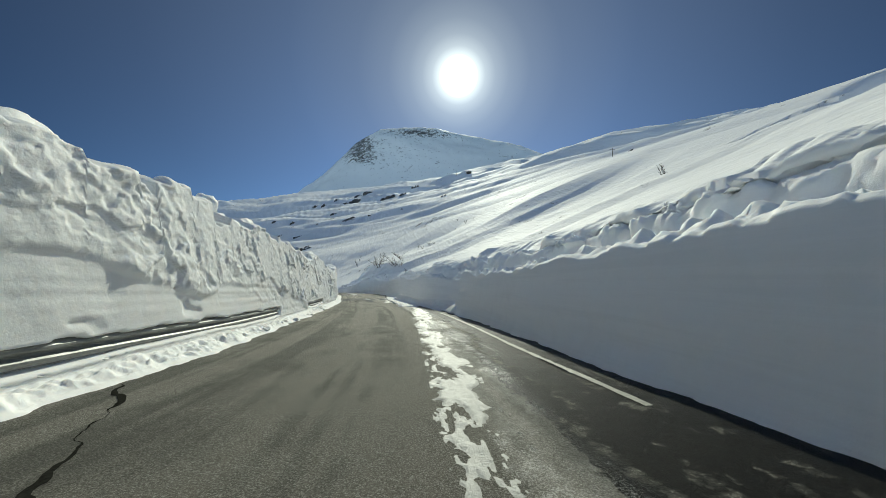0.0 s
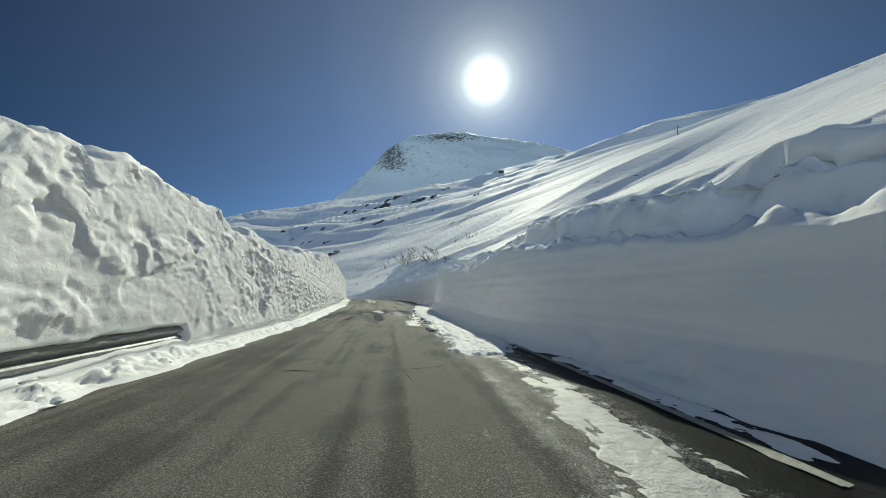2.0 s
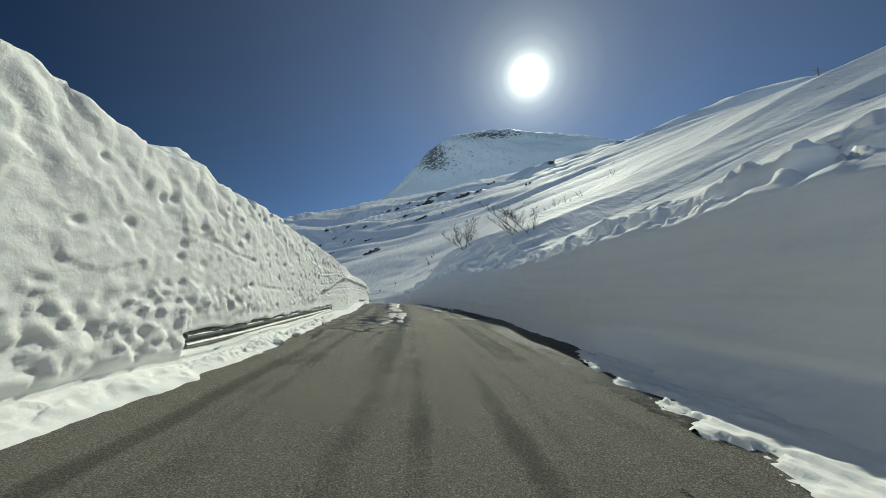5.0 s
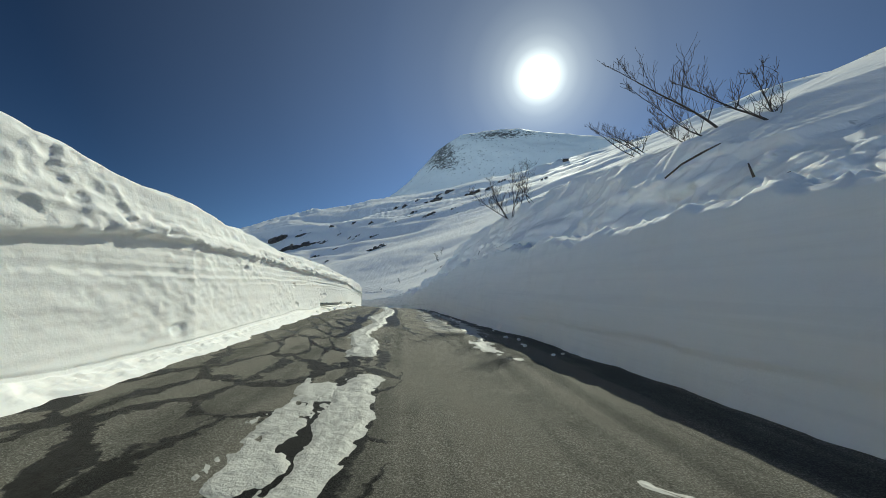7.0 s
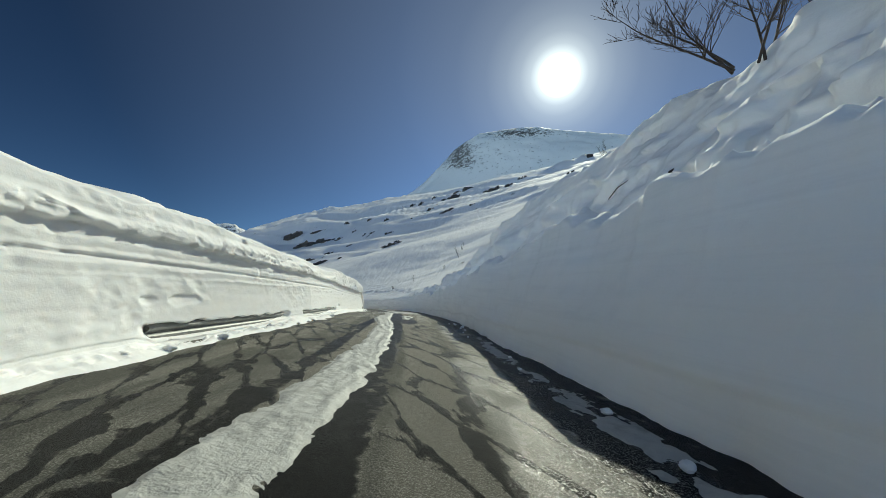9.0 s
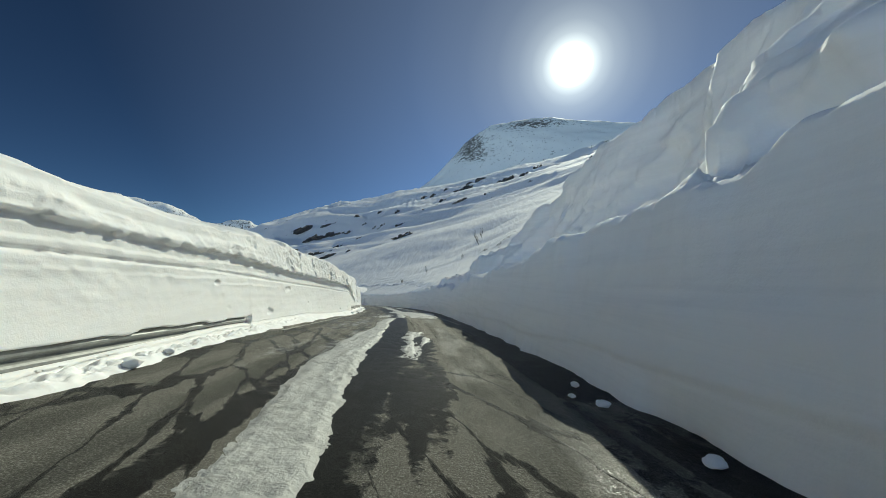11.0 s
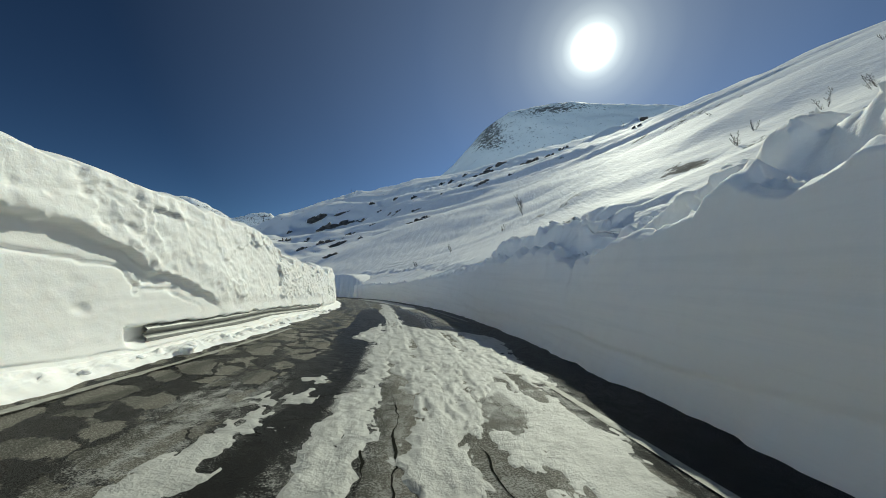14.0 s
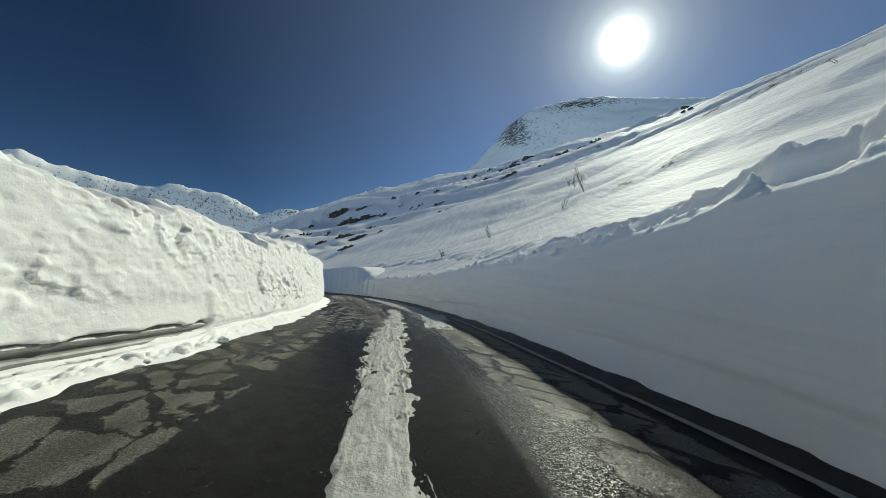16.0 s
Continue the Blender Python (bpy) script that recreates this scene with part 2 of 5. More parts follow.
def drift(x, y, r):
    """Wind-packed ribs that follow the hill's contours, and broad humps."""
    ca, sa = math.cos(radians(55)), math.sin(radians(55))
    w = -sa * x + ca * y
    u = ca * x + sa * y
    bend = 30 * vnoise(x / 160, y / 160, 3)
    a = fbm((u + bend) / 46, w / 260, 11, 3) * 0.020 * r
    b = fbm((u + bend) / 14, w / 90, 23, 3) * 0.0085 * np.minimum(r, 700)
    hump = fbm(x / 210, y / 210, 41, 3) * 0.012 * r
    c = (0.35 - np.abs(fbm((u + bend) / 30, w / 190, 29, 4))) * 0.006 * r
    return (a + b + c + hump) * smooth(70, 220, r) * (1 - 0.6 * smooth(420, 700, r))


def far_z(x, y):
    dx, dy = x - MID[0], y - MID[1]
    r = np.maximum(np.hypot(dx, dy), 1.0)
    az = np.degrees(np.arctan2(dx, dy))
    z = r * bearing_tan(az, r)
    calm = 1 - 0.75 * smooth(1100, 1500, r)
    rough = (fbm(x / 420, y / 420, 71, 5, 0.55) * 22 + np.abs(fbm(x / 800, y / 800, 77, 4)) * -18) * smooth(1500, 2100, r)
    crest = (1 - 2 * np.abs(fbm(x / 520, y / 520, 81, 5, 0.5))) * 30 * smooth(2500, 2900, r)
    return z + drift(x, y, np.minimum(r, 1200)) * calm + rough + crest - 24 * smooth(2500, 2900, r)


def hill_z(x, y, s=None, o=None):
    """The snow surface of the hill anywhere right of the cut, without its small relief."""
    if s is None:
        s, o = along(x, y)
    sc = np.clip(s, -30, 200)
    d = o - road_right(sc)
    near = line_at(sc)[..., 2] - crossfall(sc) * 6 + slope_h(sc, np.maximum(d, 0)) - 0.1 * np.maximum(np.abs(s - sc), 0)
    w = np.maximum(smooth(28, 85, d), np.maximum(smooth(190, 300, s), smooth(60, 160, -s)))
    r = np.hypot(x - MID[0], y - MID[1])
    near = near + (fbm(x / 17, y / 17, 5, 3) * 0.5 + fbm((x * 0.57 + y * 0.82) / 9, (x * 0.82 - y * 0.57) / 30, 8, 2) * 0.3) * smooth(5, 22, d)
    rib_u, rib_w = 0.57 * x + 0.82 * y + 2.0 * vnoise(x / 14, y / 14, 9), -0.82 * x + 0.57 * y
    near = near + (0.11 * (0.4 - np.abs(fbm(rib_u / 4.5, rib_w / 26, 12, 3))) + 0.05 * fbm(rib_u / 0.9, rib_w / 5, 15, 3)) * smooth(3, 11, d)
    return near * (1 - w) + far_z(x, y) * w


# ---------------------------------------------------------------- mesh helpers
def grid_mesh(name, pts, mats, flip=False, attrs=None, face_mat=None):
    """A quad sheet from an array of points (rows, columns, 3)."""
    n, m = pts.shape[:2]
    me = bpy.data.meshes.new(name)
    me.vertices.add(n * m)
    me.vertices.foreach_set("co", pts.reshape(-1).astype(np.float32))
    i = np.arange(n - 1)[:, None] * m + np.arange(m - 1)[None, :]
    quad = np.stack([i, i + 1, i + m + 1, i + m], -1).reshape(-1, 4)
    if flip:
        quad = quad[:, ::-1]
    me.loops.add(quad.size)
    me.loops.foreach_set("vertex_index", quad.reshape(-1).astype(np.int32))
    me.polygons.add(len(quad))
    me.polygons.foreach_set("loop_start", np.arange(0, quad.size, 4, dtype=np.int32))
    me.polygons.foreach_set("use_smooth", np.ones(len(quad), bool))
    for k, v in (attrs or {}).items():
        at = me.attributes.new(k, "FLOAT", "POINT")
        at.data.foreach_set("value", np.asarray(v, np.float32).reshape(-1))
    for mat in mats:
        me.materials.append(mat)
    if face_mat is not None:
        me.polygons.foreach_set("material_index", face_mat.reshape(-1).astype(np.int32))
    me.update()
    me.validate()
    return me


def mesh_of(name, verts, faces, mat, smooth_faces=True):
    me = bpy.data.meshes.new(name)
    me.from_pydata([tuple(map(float, v)) for v in verts], [], faces)
    me.materials.append(mat)
    if smooth_faces:
        me.polygons.foreach_set("use_smooth", np.ones(len(me.polygons), bool))
    me.update()
    return me


def part(name, me, parent, label=""):
    ob = new(name, me)
    ob.parent = parent
    if label:
        tagged(ob, label)
    return ob


def thing(name, loc, label, category, group="", kind=""):
    ob = new(name)
    ob.location = loc
    bpy.context.view_layer.update()
    return tagged(ob, label, category, group, kind)


# ---------------------------------------------------------------- materials
def material(name):
    mat = bpy.data.materials.new(name)
    mat.use_nodes = True
    nt = mat.node_tree
    return mat, nt.nodes, nt.links, nt.nodes["Principled BSDF"]


def noise_node(nodes, links, coords, scale, detail=4.0, rough=0.55):
    n = nodes.new("ShaderNodeTexNoise")
    n.inputs["Scale"].default_value = scale
    n.inputs["Detail"].default_value = detail
    n.inputs["Roughness"].default_value = rough
    links.new(coords, n.inputs["Vector"])
    return n.outputs["Fac"]


def ramp_node(nodes, links, fac, stops):
    r = nodes.new("ShaderNodeValToRGB")
    els = r.color_ramp.elements
    els[0].position, els[0].color = stops[0][0], (*stops[0][1], 1)
    els[1].position, els[1].color = stops[-1][0], (*stops[-1][1], 1)
    for at, c in stops[1:-1]:
        els.new(at).color = (*c, 1)
    links.new(fac, r.inputs["Fac"])
    return r.outputs["Color"]


def grey(v):
    return (v, v, v)


def mix_node(nodes, links, fac, a, b):
    m = nodes.new("ShaderNodeMix")
    m.data_type = "RGBA"
    for sock, val in ((m.inputs["Factor"], fac), (m.inputs["A"], a), (m.inputs["B"], b)):
        if isinstance(val, (int, float, tuple)):
            sock.default_value = val if not isinstance(val, tuple) else (*val, 1)
        else:
            links.new(val, sock)
    return m.outputs["Result"]


def math_node(nodes, links, op, a, b=0.0, clamp=False):
    m = nodes.new("ShaderNodeMath")
    m.operation = op
    m.use_clamp = clamp
    for sock, val in ((m.inputs[0], a), (m.inputs[1], b)):
        if isinstance(val, (int, float)):
            sock.default_value = val
        else:
            links.new(val, sock)
    return m.outputs[0]


def attr_node(nodes, name):
    a = nodes.new("ShaderNodeAttribute")
    a.attribute_name = name
    return a.outputs["Fac"]


def bump_node(nodes, links, height, strength, dist, normal=None):
    b = nodes.new("ShaderNodeBump")
    b.inputs["Strength"].default_value = strength
    b.inputs["Distance"].default_value = dist
    links.new(height, b.inputs["Height"])
    if normal is not None:
        links.new(normal, b.inputs["Normal"])
    return b.outputs["Normal"]


def snow_material(name, tint, fine=28.0, coarse=3.0, bump=0.5, dirt=0.05, soak=0.7, rough=(0.7, 0.9), gloss=0.14, crumb=0.0):
    mat, nodes, links, bsdf = material(name)
    pos = nodes.new("ShaderNodeNewGeometry").outputs["Position"]
    big = noise_node(nodes, links, pos, coarse * 0.25, 4)
    mid = noise_node(nodes, links, pos, coarse, 5, 0.6)
    small = noise_node(nodes, links, pos, fine, 3, 0.7)
    lo = tuple(c * (1 - 2.2 * dirt) for c in tint)
    col = ramp_node(nodes, links, math_node(nodes, links, "ADD", math_node(nodes, links, "MULTIPLY", big, 0.6), math_node(nodes, links, "MULTIPLY", mid, 0.4)), [(0.3, lo), (0.5, tuple(c * (1 - dirt * 0.5) for c in tint)), (0.68, tint)])
    # faint dusty layers from one snowfall to the next
    flat = nodes.new("ShaderNodeVectorMath")
    flat.operation = "MULTIPLY"
    flat.inputs[1].default_value = (0.10, 0.10, 2.6)
    links.new(pos, flat.inputs[0])
    dust = ramp_node(nodes, links, noise_node(nodes, links, flat.outputs[0], 1.6, 5, 0.65), [(0.38, grey(0.30)), (0.52, grey(0.0))])
    col = mix_node(nodes, links, dust, col, tuple(c * 0.84 for c in tint))
    links.new(col, bsdf.inputs["Base Color"])
    links.new(ramp_node(nodes, links, small, [(0.3, grey(rough[0])), (0.7, grey(rough[1]))]), bsdf.inputs["Roughness"])
    bsdf.inputs["Specular IOR Level"].default_value = gloss
    # light soaks a few centimetres into the snow
    bsdf.inputs["Subsurface Weight"].default_value = soak
    bsdf.inputs["Subsurface Radius"].default_value = (0.9, 1.0, 1.1)
    bsdf.inputs["Subsurface Scale"].default_value = 0.028
    n1 = bump_node(nodes, links, mid, bump * 0.6, 0.06)
    n2 = bump_node(nodes, links, small, bump, 0.012, n1)
    if crumb:
        # broken lumps and chipped edges
        vor = nodes.new("ShaderNodeTexVoronoi")
        vor.inputs["Scale"].default_value = 9.0
        vor.inputs["Detail"].default_value = 2.0
        shift = nodes.new("ShaderNodeVectorMath")
        shift.operation = "MULTIPLY_ADD"
        shift.inputs[1].default_value = (0.12, 0.12, 0.12)
        warp = nodes.new("ShaderNodeTexNoise")
        warp.inputs["Scale"].default_value = 5.0
        warp.inputs["Detail"].default_value = 4.0
        links.new(pos, warp.inputs["Vector"])
        links.new(warp.outputs["Color"], shift.inputs[0])
        links.new(pos, shift.inputs[2])
        links.new(shift.outputs[0], vor.inputs["Vector"])
        where = ramp_node(nodes, links, mid, [(0.42, grey(0.15)), (0.60, grey(1))])
        n2 = bump_node(nodes, links, math_node(nodes, links, "MULTIPLY", vor.outputs["Distance"], where), crumb, -0.05, n2)
    links.new(n2, bsdf.inputs["Normal"])
    return mat


SNOW = snow_material("cut_snow", (0.98, 0.98, 0.965), bump=0.34, dirt=0.025, soak=0.5)
SNOW_ROUGH = snow_material("broken_snow", (0.98, 0.98, 0.965), 34.0, 6.0, 0.30, 0.03, 0.4, crumb=0.16)
SLUSH = snow_material("road_slush", (0.54, 0.54, 0.51), 45.0, 7.0, 1.0, 0.20, 0.0, (0.35, 0.6), 0.4)


def far_snow_material():
    """Snow of the hillsides, with bare rock where the ground is marked as rock."""
    mat, nodes, links, bsdf = material("hill_snow")
    pos = nodes.new("ShaderNodeNewGeometry").outputs["Position"]
    big = noise_node(nodes, links, pos, 0.02, 5)
    mid = noise_node(nodes, links, pos, 0.35, 5, 0.6)
    fine = noise_node(nodes, links, pos, 6.0, 4, 0.6)
    snow = ramp_node(nodes, links, big, [(0.3, (0.955, 0.96, 0.955)), (0.7, (0.985, 0.985, 0.97))])
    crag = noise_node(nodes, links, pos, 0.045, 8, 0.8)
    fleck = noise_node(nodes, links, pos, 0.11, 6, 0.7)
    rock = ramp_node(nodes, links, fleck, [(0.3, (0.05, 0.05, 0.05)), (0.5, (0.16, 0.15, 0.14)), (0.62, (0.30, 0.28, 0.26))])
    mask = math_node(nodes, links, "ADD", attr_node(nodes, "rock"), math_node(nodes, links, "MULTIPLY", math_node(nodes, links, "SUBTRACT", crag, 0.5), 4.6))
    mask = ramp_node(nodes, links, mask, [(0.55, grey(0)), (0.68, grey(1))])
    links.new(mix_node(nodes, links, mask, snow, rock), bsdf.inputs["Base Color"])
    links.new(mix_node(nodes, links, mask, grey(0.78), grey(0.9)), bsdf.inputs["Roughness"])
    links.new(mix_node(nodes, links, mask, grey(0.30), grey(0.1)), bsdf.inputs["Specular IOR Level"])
    ribs = nodes.new("ShaderNodeMapping")
    ribs.inputs["Rotation"].default_value = (0, 0, radians(-55))
    ribs.inputs["Scale"].default_value = (0.5, 0.05, 0.3)
    links.new(pos, ribs.inputs["Vector"])
    wind = noise_node(nodes, links, ribs.outputs[0], 1.0, 7, 0.62)
    n0 = bump_node(nodes, links, wind, 0.40, 0.8)
    n1 = bump_node(nodes, links, mid, 0.35, 0.5, n0)
    n2 = bump_node(nodes, links, fine, 0.35, 0.03, n1)
    links.new(n2, bsdf.inputs["Normal"])
    return mat


HILL = far_snow_material()


def asphalt_material():
    """Worn asphalt; the road sheet carries where it is wet, cracked, frosted or glazed, and coordinates along its cracks."""
    mat, nodes, links, bsdf = material("asphalt")
    pos = nodes.new("ShaderNodeNewGeometry").outputs["Position"]
    wet = attr_node(nodes, "wet")
    wear = attr_node(nodes, "wear")
    frost = attr_node(nodes, "frost")
    net = attr_node(nodes, "net")
    film = attr_node(nodes, "glaze")
    grit = noise_node(nodes, links, pos, 64.0, 5, 0.85)
    stone = noise_node(nodes, links, pos, 260.0, 2, 0.6)
    blot = noise_node(nodes, links, pos, 1.3, 5, 0.6)
    edge = noise_node(nodes, links, pos, 5.0, 5, 0.65)
    # cells between the cracks
    uv = nodes.new("ShaderNodeCombineXYZ")
    links.new(attr_node(nodes, "crack_u"), uv.inputs[0])
    links.new(attr_node(nodes, "crack_v"), uv.inputs[1])
    bent = nodes.new("ShaderNodeTexNoise")
    bent.inputs["Scale"].default_value = 1.1
    bent.inputs["Detail"].default_value = 8.0
    bent.inputs["Roughness"].default_value = 0.68
    links.new(uv.outputs[0], bent.inputs["Vector"])
    moved = nodes.new("ShaderNodeVectorMath")
    moved.operation = "MULTIPLY_ADD"
    moved.inputs[1].default_value = (0.95, 0.95, 0.0)
    links.new(bent.outputs["Color"], moved.inputs[0])
    links.new(uv.outputs[0], moved.inputs[2])
    vor = nodes.new("ShaderNodeTexVoronoi")
    vor.voronoi_dimensions = "2D"
    vor.feature = "DISTANCE_TO_EDGE"
    vor.inputs["Scale"].default_value = 1.0
    links.new(moved.outputs[0], vor.inputs["Vector"])
    gap = vor.outputs["Distance"]
    dry = ramp_node(nodes, links, grit, [(0.36, (0.035, 0.035, 0.03)), (0.46, (0.125, 0.123, 0.103)), (0.54, (0.235, 0.23, 0.198)), (0.63, (0.55, 0.545, 0.49))])
    dry = mix_node(nodes, links, math_node(nodes, links, "MULTIPLY", blot, 0.25), dry, (0.15, 0.147, 0.125))
    dry = mix_node(nodes, links, math_node(nodes, links, "MULTIPLY", wear, 0.42), dry, (0.26, 0.232, 0.197))
    chip = ramp_node(nodes, links, noise_node(nodes, links, pos, 75.0, 3, 0.7), [(0.57, grey(0)), (0.62, grey(0.85))])
    dry = mix_node(nodes, links, chip, dry, (0.52, 0.51, 0.46))
    dry = mix_node(nodes, links, ramp_node(nodes, links, math_node(nodes, links, "ADD", math_node(nodes, links, "MULTIPLY", blot, 0.5), math_node(nodes, links, "MULTIPLY", wear, 0.5)), [(0.25, grey(0.55)), (0.48, grey(0.0))]), dry, (0.055, 0.054, 0.047))
    # water film: irregular edge, and water drawn along the cracks
    ripple = math_node(nodes, links, "SUBTRACT", edge, 0.5)
    glaze = ramp_node(nodes, links, math_node(nodes, links, "ADD", film, math_node(nodes, links, "MULTIPLY", ripple, 0.8)), [(0.25, grey(0)), (0.95, grey(1))])
    spark = ramp_node(nodes, links, noise_node(nodes, links, pos, 52.0, 4, 0.75), [(0.52, grey(0.02)), (0.57, grey(1.0))])
    wetm = math_node(nodes, links, "ADD", wet, math_node(nodes, links, "MULTIPLY", ripple, 0.9))
    wetm = ramp_node(nodes, links, wetm, [(0.46, grey(0)), (0.49, grey(0.6)), (0.56, grey(1))])
    reach = math_node(nodes, links, "MULTIPLY", net, ramp_node(nodes, links, blot, [(0.36, grey(0.03)), (0.50, grey(0.22)), (0.66, grey(0.60))]))
    seep = math_node(nodes, links, "ADD", math_node(nodes, links, "SUBTRACT", reach, gap), math_node(nodes, links, "MULTIPLY", ripple, math_node(nodes, links, "MULTIPLY", net, 0.22)))
    seep = math_node(nodes, links, "ADD", math_node(nodes, links, "MULTIPLY", seep, 8.0), 0.5)
    seep = ramp_node(nodes, links, seep, [(0.46, grey(0)), (0.54, grey(0.7)), (0.75, grey(1))])
    wetm = math_node(nodes, links, "MAXIMUM", wetm, seep)
    crackm = ramp_node(nodes, links, math_node(nodes, links, "SUBTRACT", gap, math_node(nodes, links, "MULTIPLY", net, 0.045)), [(0.0, grey(1)), (0.004, grey(0))])
    damp = mix_node(nodes, links, wetm, dry, ramp_node(nodes, links, grit, [(0.40, (0.003, 0.003, 0.003)), (0.56, (0.011, 0.011, 0.010)), (0.64, (0.045, 0.045, 0.040))]))
    crackm = math_node(nodes, links, "MULTIPLY", crackm, ramp_node(nodes, links, net, [(0.15, grey(0)), (0.3, grey(0.7))]))
    damp = mix_node(nodes, links, crackm, damp, (0.006, 0.006, 0.005))
    # thin ice and refrozen slush film, drawn out along the lane
    icem = math_node(nodes, links, "ADD", frost, math_node(nodes, links, "MULTIPLY", ripple, 1.3))
    icem = math_node(nodes, links, "ADD", icem, math_node(nodes, links, "MULTIPLY", math_node(nodes, links, "SUBTRACT", grit, 0.5), 2.4))
    icem = ramp_node(nodes, links, icem, [(0.42, grey(0)), (0.66, grey(0.7))])
    links.new(mix_node(nodes, links, icem, damp, (0.55, 0.55, 0.52)), bsdf.inputs["Base Color"])
    wet_rough = mix_node(nodes, links, glaze, ramp_node(nodes, links, edge, [(0.3, grey(0.26)), (0.7, grey(0.40))]), grey(0.24))
    gloss = math_node(nodes, links, "MAXIMUM", wetm, glaze)
    rgh = mix_node(nodes, links, gloss, ramp_node(nodes, links, grit, [(0.3, grey(0.75)), (0.7, grey(0.92))]), wet_rough)
    links.new(mix_node(nodes, links, icem, rgh, grey(0.38)), bsdf.inputs["Roughness"])
    links.new(mix_node(nodes, links, glaze, mix_node(nodes, links, wetm, grey(0.15), grey(0.03)), math_node(nodes, links, "MULTIPLY", spark, 0.45)), bsdf.inputs["Specular IOR Level"])
    h = math_node(nodes, links, "ADD", grit, math_node(nodes, links, "MULTIPLY", stone, 0.5))
    calm = math_node(nodes, links, "MAXIMUM", math_node(nodes, links, "MULTIPLY", wetm, 0.72), math_node(nodes, links, "MULTIPLY", glaze, 0.79))
    h = math_node(nodes, links, "MULTIPLY", h, math_node(nodes, links, "SUBTRACT", 1.0, calm))
    n1 = bump_node(nodes, links, h, 1.0, 0.022)
    links.new(n1, bsdf.inputs["Normal"])
    # standing water between the stones
    pool = noise_node(nodes, links, pos, 52.0, 4, 0.75)
    links.new(math_node(nodes, links, "MULTIPLY", math_node(nodes, links, "MULTIPLY", glaze, spark), 0.65), bsdf.inputs["Coat Weight"])
    bsdf.inputs["Coat Roughness"].default_value = 0.24
    links.new(bump_node(nodes, links, pool, 0.6, 0.006), bsdf.inputs["Coat Normal"])
    return mat


ASPHALT = asphalt_material()


def plain(name, col, rough=0.5, metal=0.0, var=0.15, scale=8.0, bump=0.2):
    mat, nodes, links, bsdf = material(name)
    pos = nodes.new("ShaderNodeNewGeometry").outputs["Position"]
    a = noise_node(nodes, links, pos, scale, 5, 0.6)
    b = noise_node(nodes, links, pos, scale * 7, 3, 0.6)
    links.new(ramp_node(nodes, links, a, [(0.3, tuple(c * (1 - var) for c in col)), (0.7, tuple(min(1, c * (1 + var)) for c in col))]), bsdf.inputs["Base Color"])
    links.new(ramp_node(nodes, links, b, [(0.3, grey(max(0.05, rough - 0.12))), (0.7, grey(min(1, rough + 0.12)))]), bsdf.inputs["Roughness"])
    bsdf.inputs["Metallic"].default_value = metal
    links.new(bump_node(nodes, links, b, bump, 0.01), bsdf.inputs["Normal"])
    return mat


STEEL = plain("galvanised_steel", (0.27, 0.275, 0.265), 0.55, 0.35, 0.2, 5.0, 0.05)
RUST = plain("weathered_post_steel", (0.24, 0.21, 0.18), 0.6, 0.4, 0.3, 10.0, 0.3)
BARK = plain("dark_birch_bark", (0.075, 0.06, 0.05), 0.85, 0.0, 0.4, 14.0, 0.5)
TAR = plain("damp_crack_fill", (0.022, 0.022, 0.019), 0.9, 0.0, 0.4, 30.0, 0.4)
TAR.node_tree.nodes["Principled BSDF"].inputs["Specular IOR Level"].default_value = 0.0
TWIG = plain("twig_bark", (0.085, 0.065, 0.055), 0.85, 0.0, 0.3, 20.0, 0.3)
ROCK = plain("dark_rock", (0.11, 0.10, 0.09), 0.85, 0.0, 0.5, 0.25, 0.6)
PAINT = plain("worn_road_paint", (0.32, 0.32, 0.28), 0.65, 0.0, 0.25, 14.0, 0.4)
HUTWALL = plain("dark_timber", (0.06, 0.045, 0.035), 0.75, 0.0, 0.3, 3.0, 0.3)


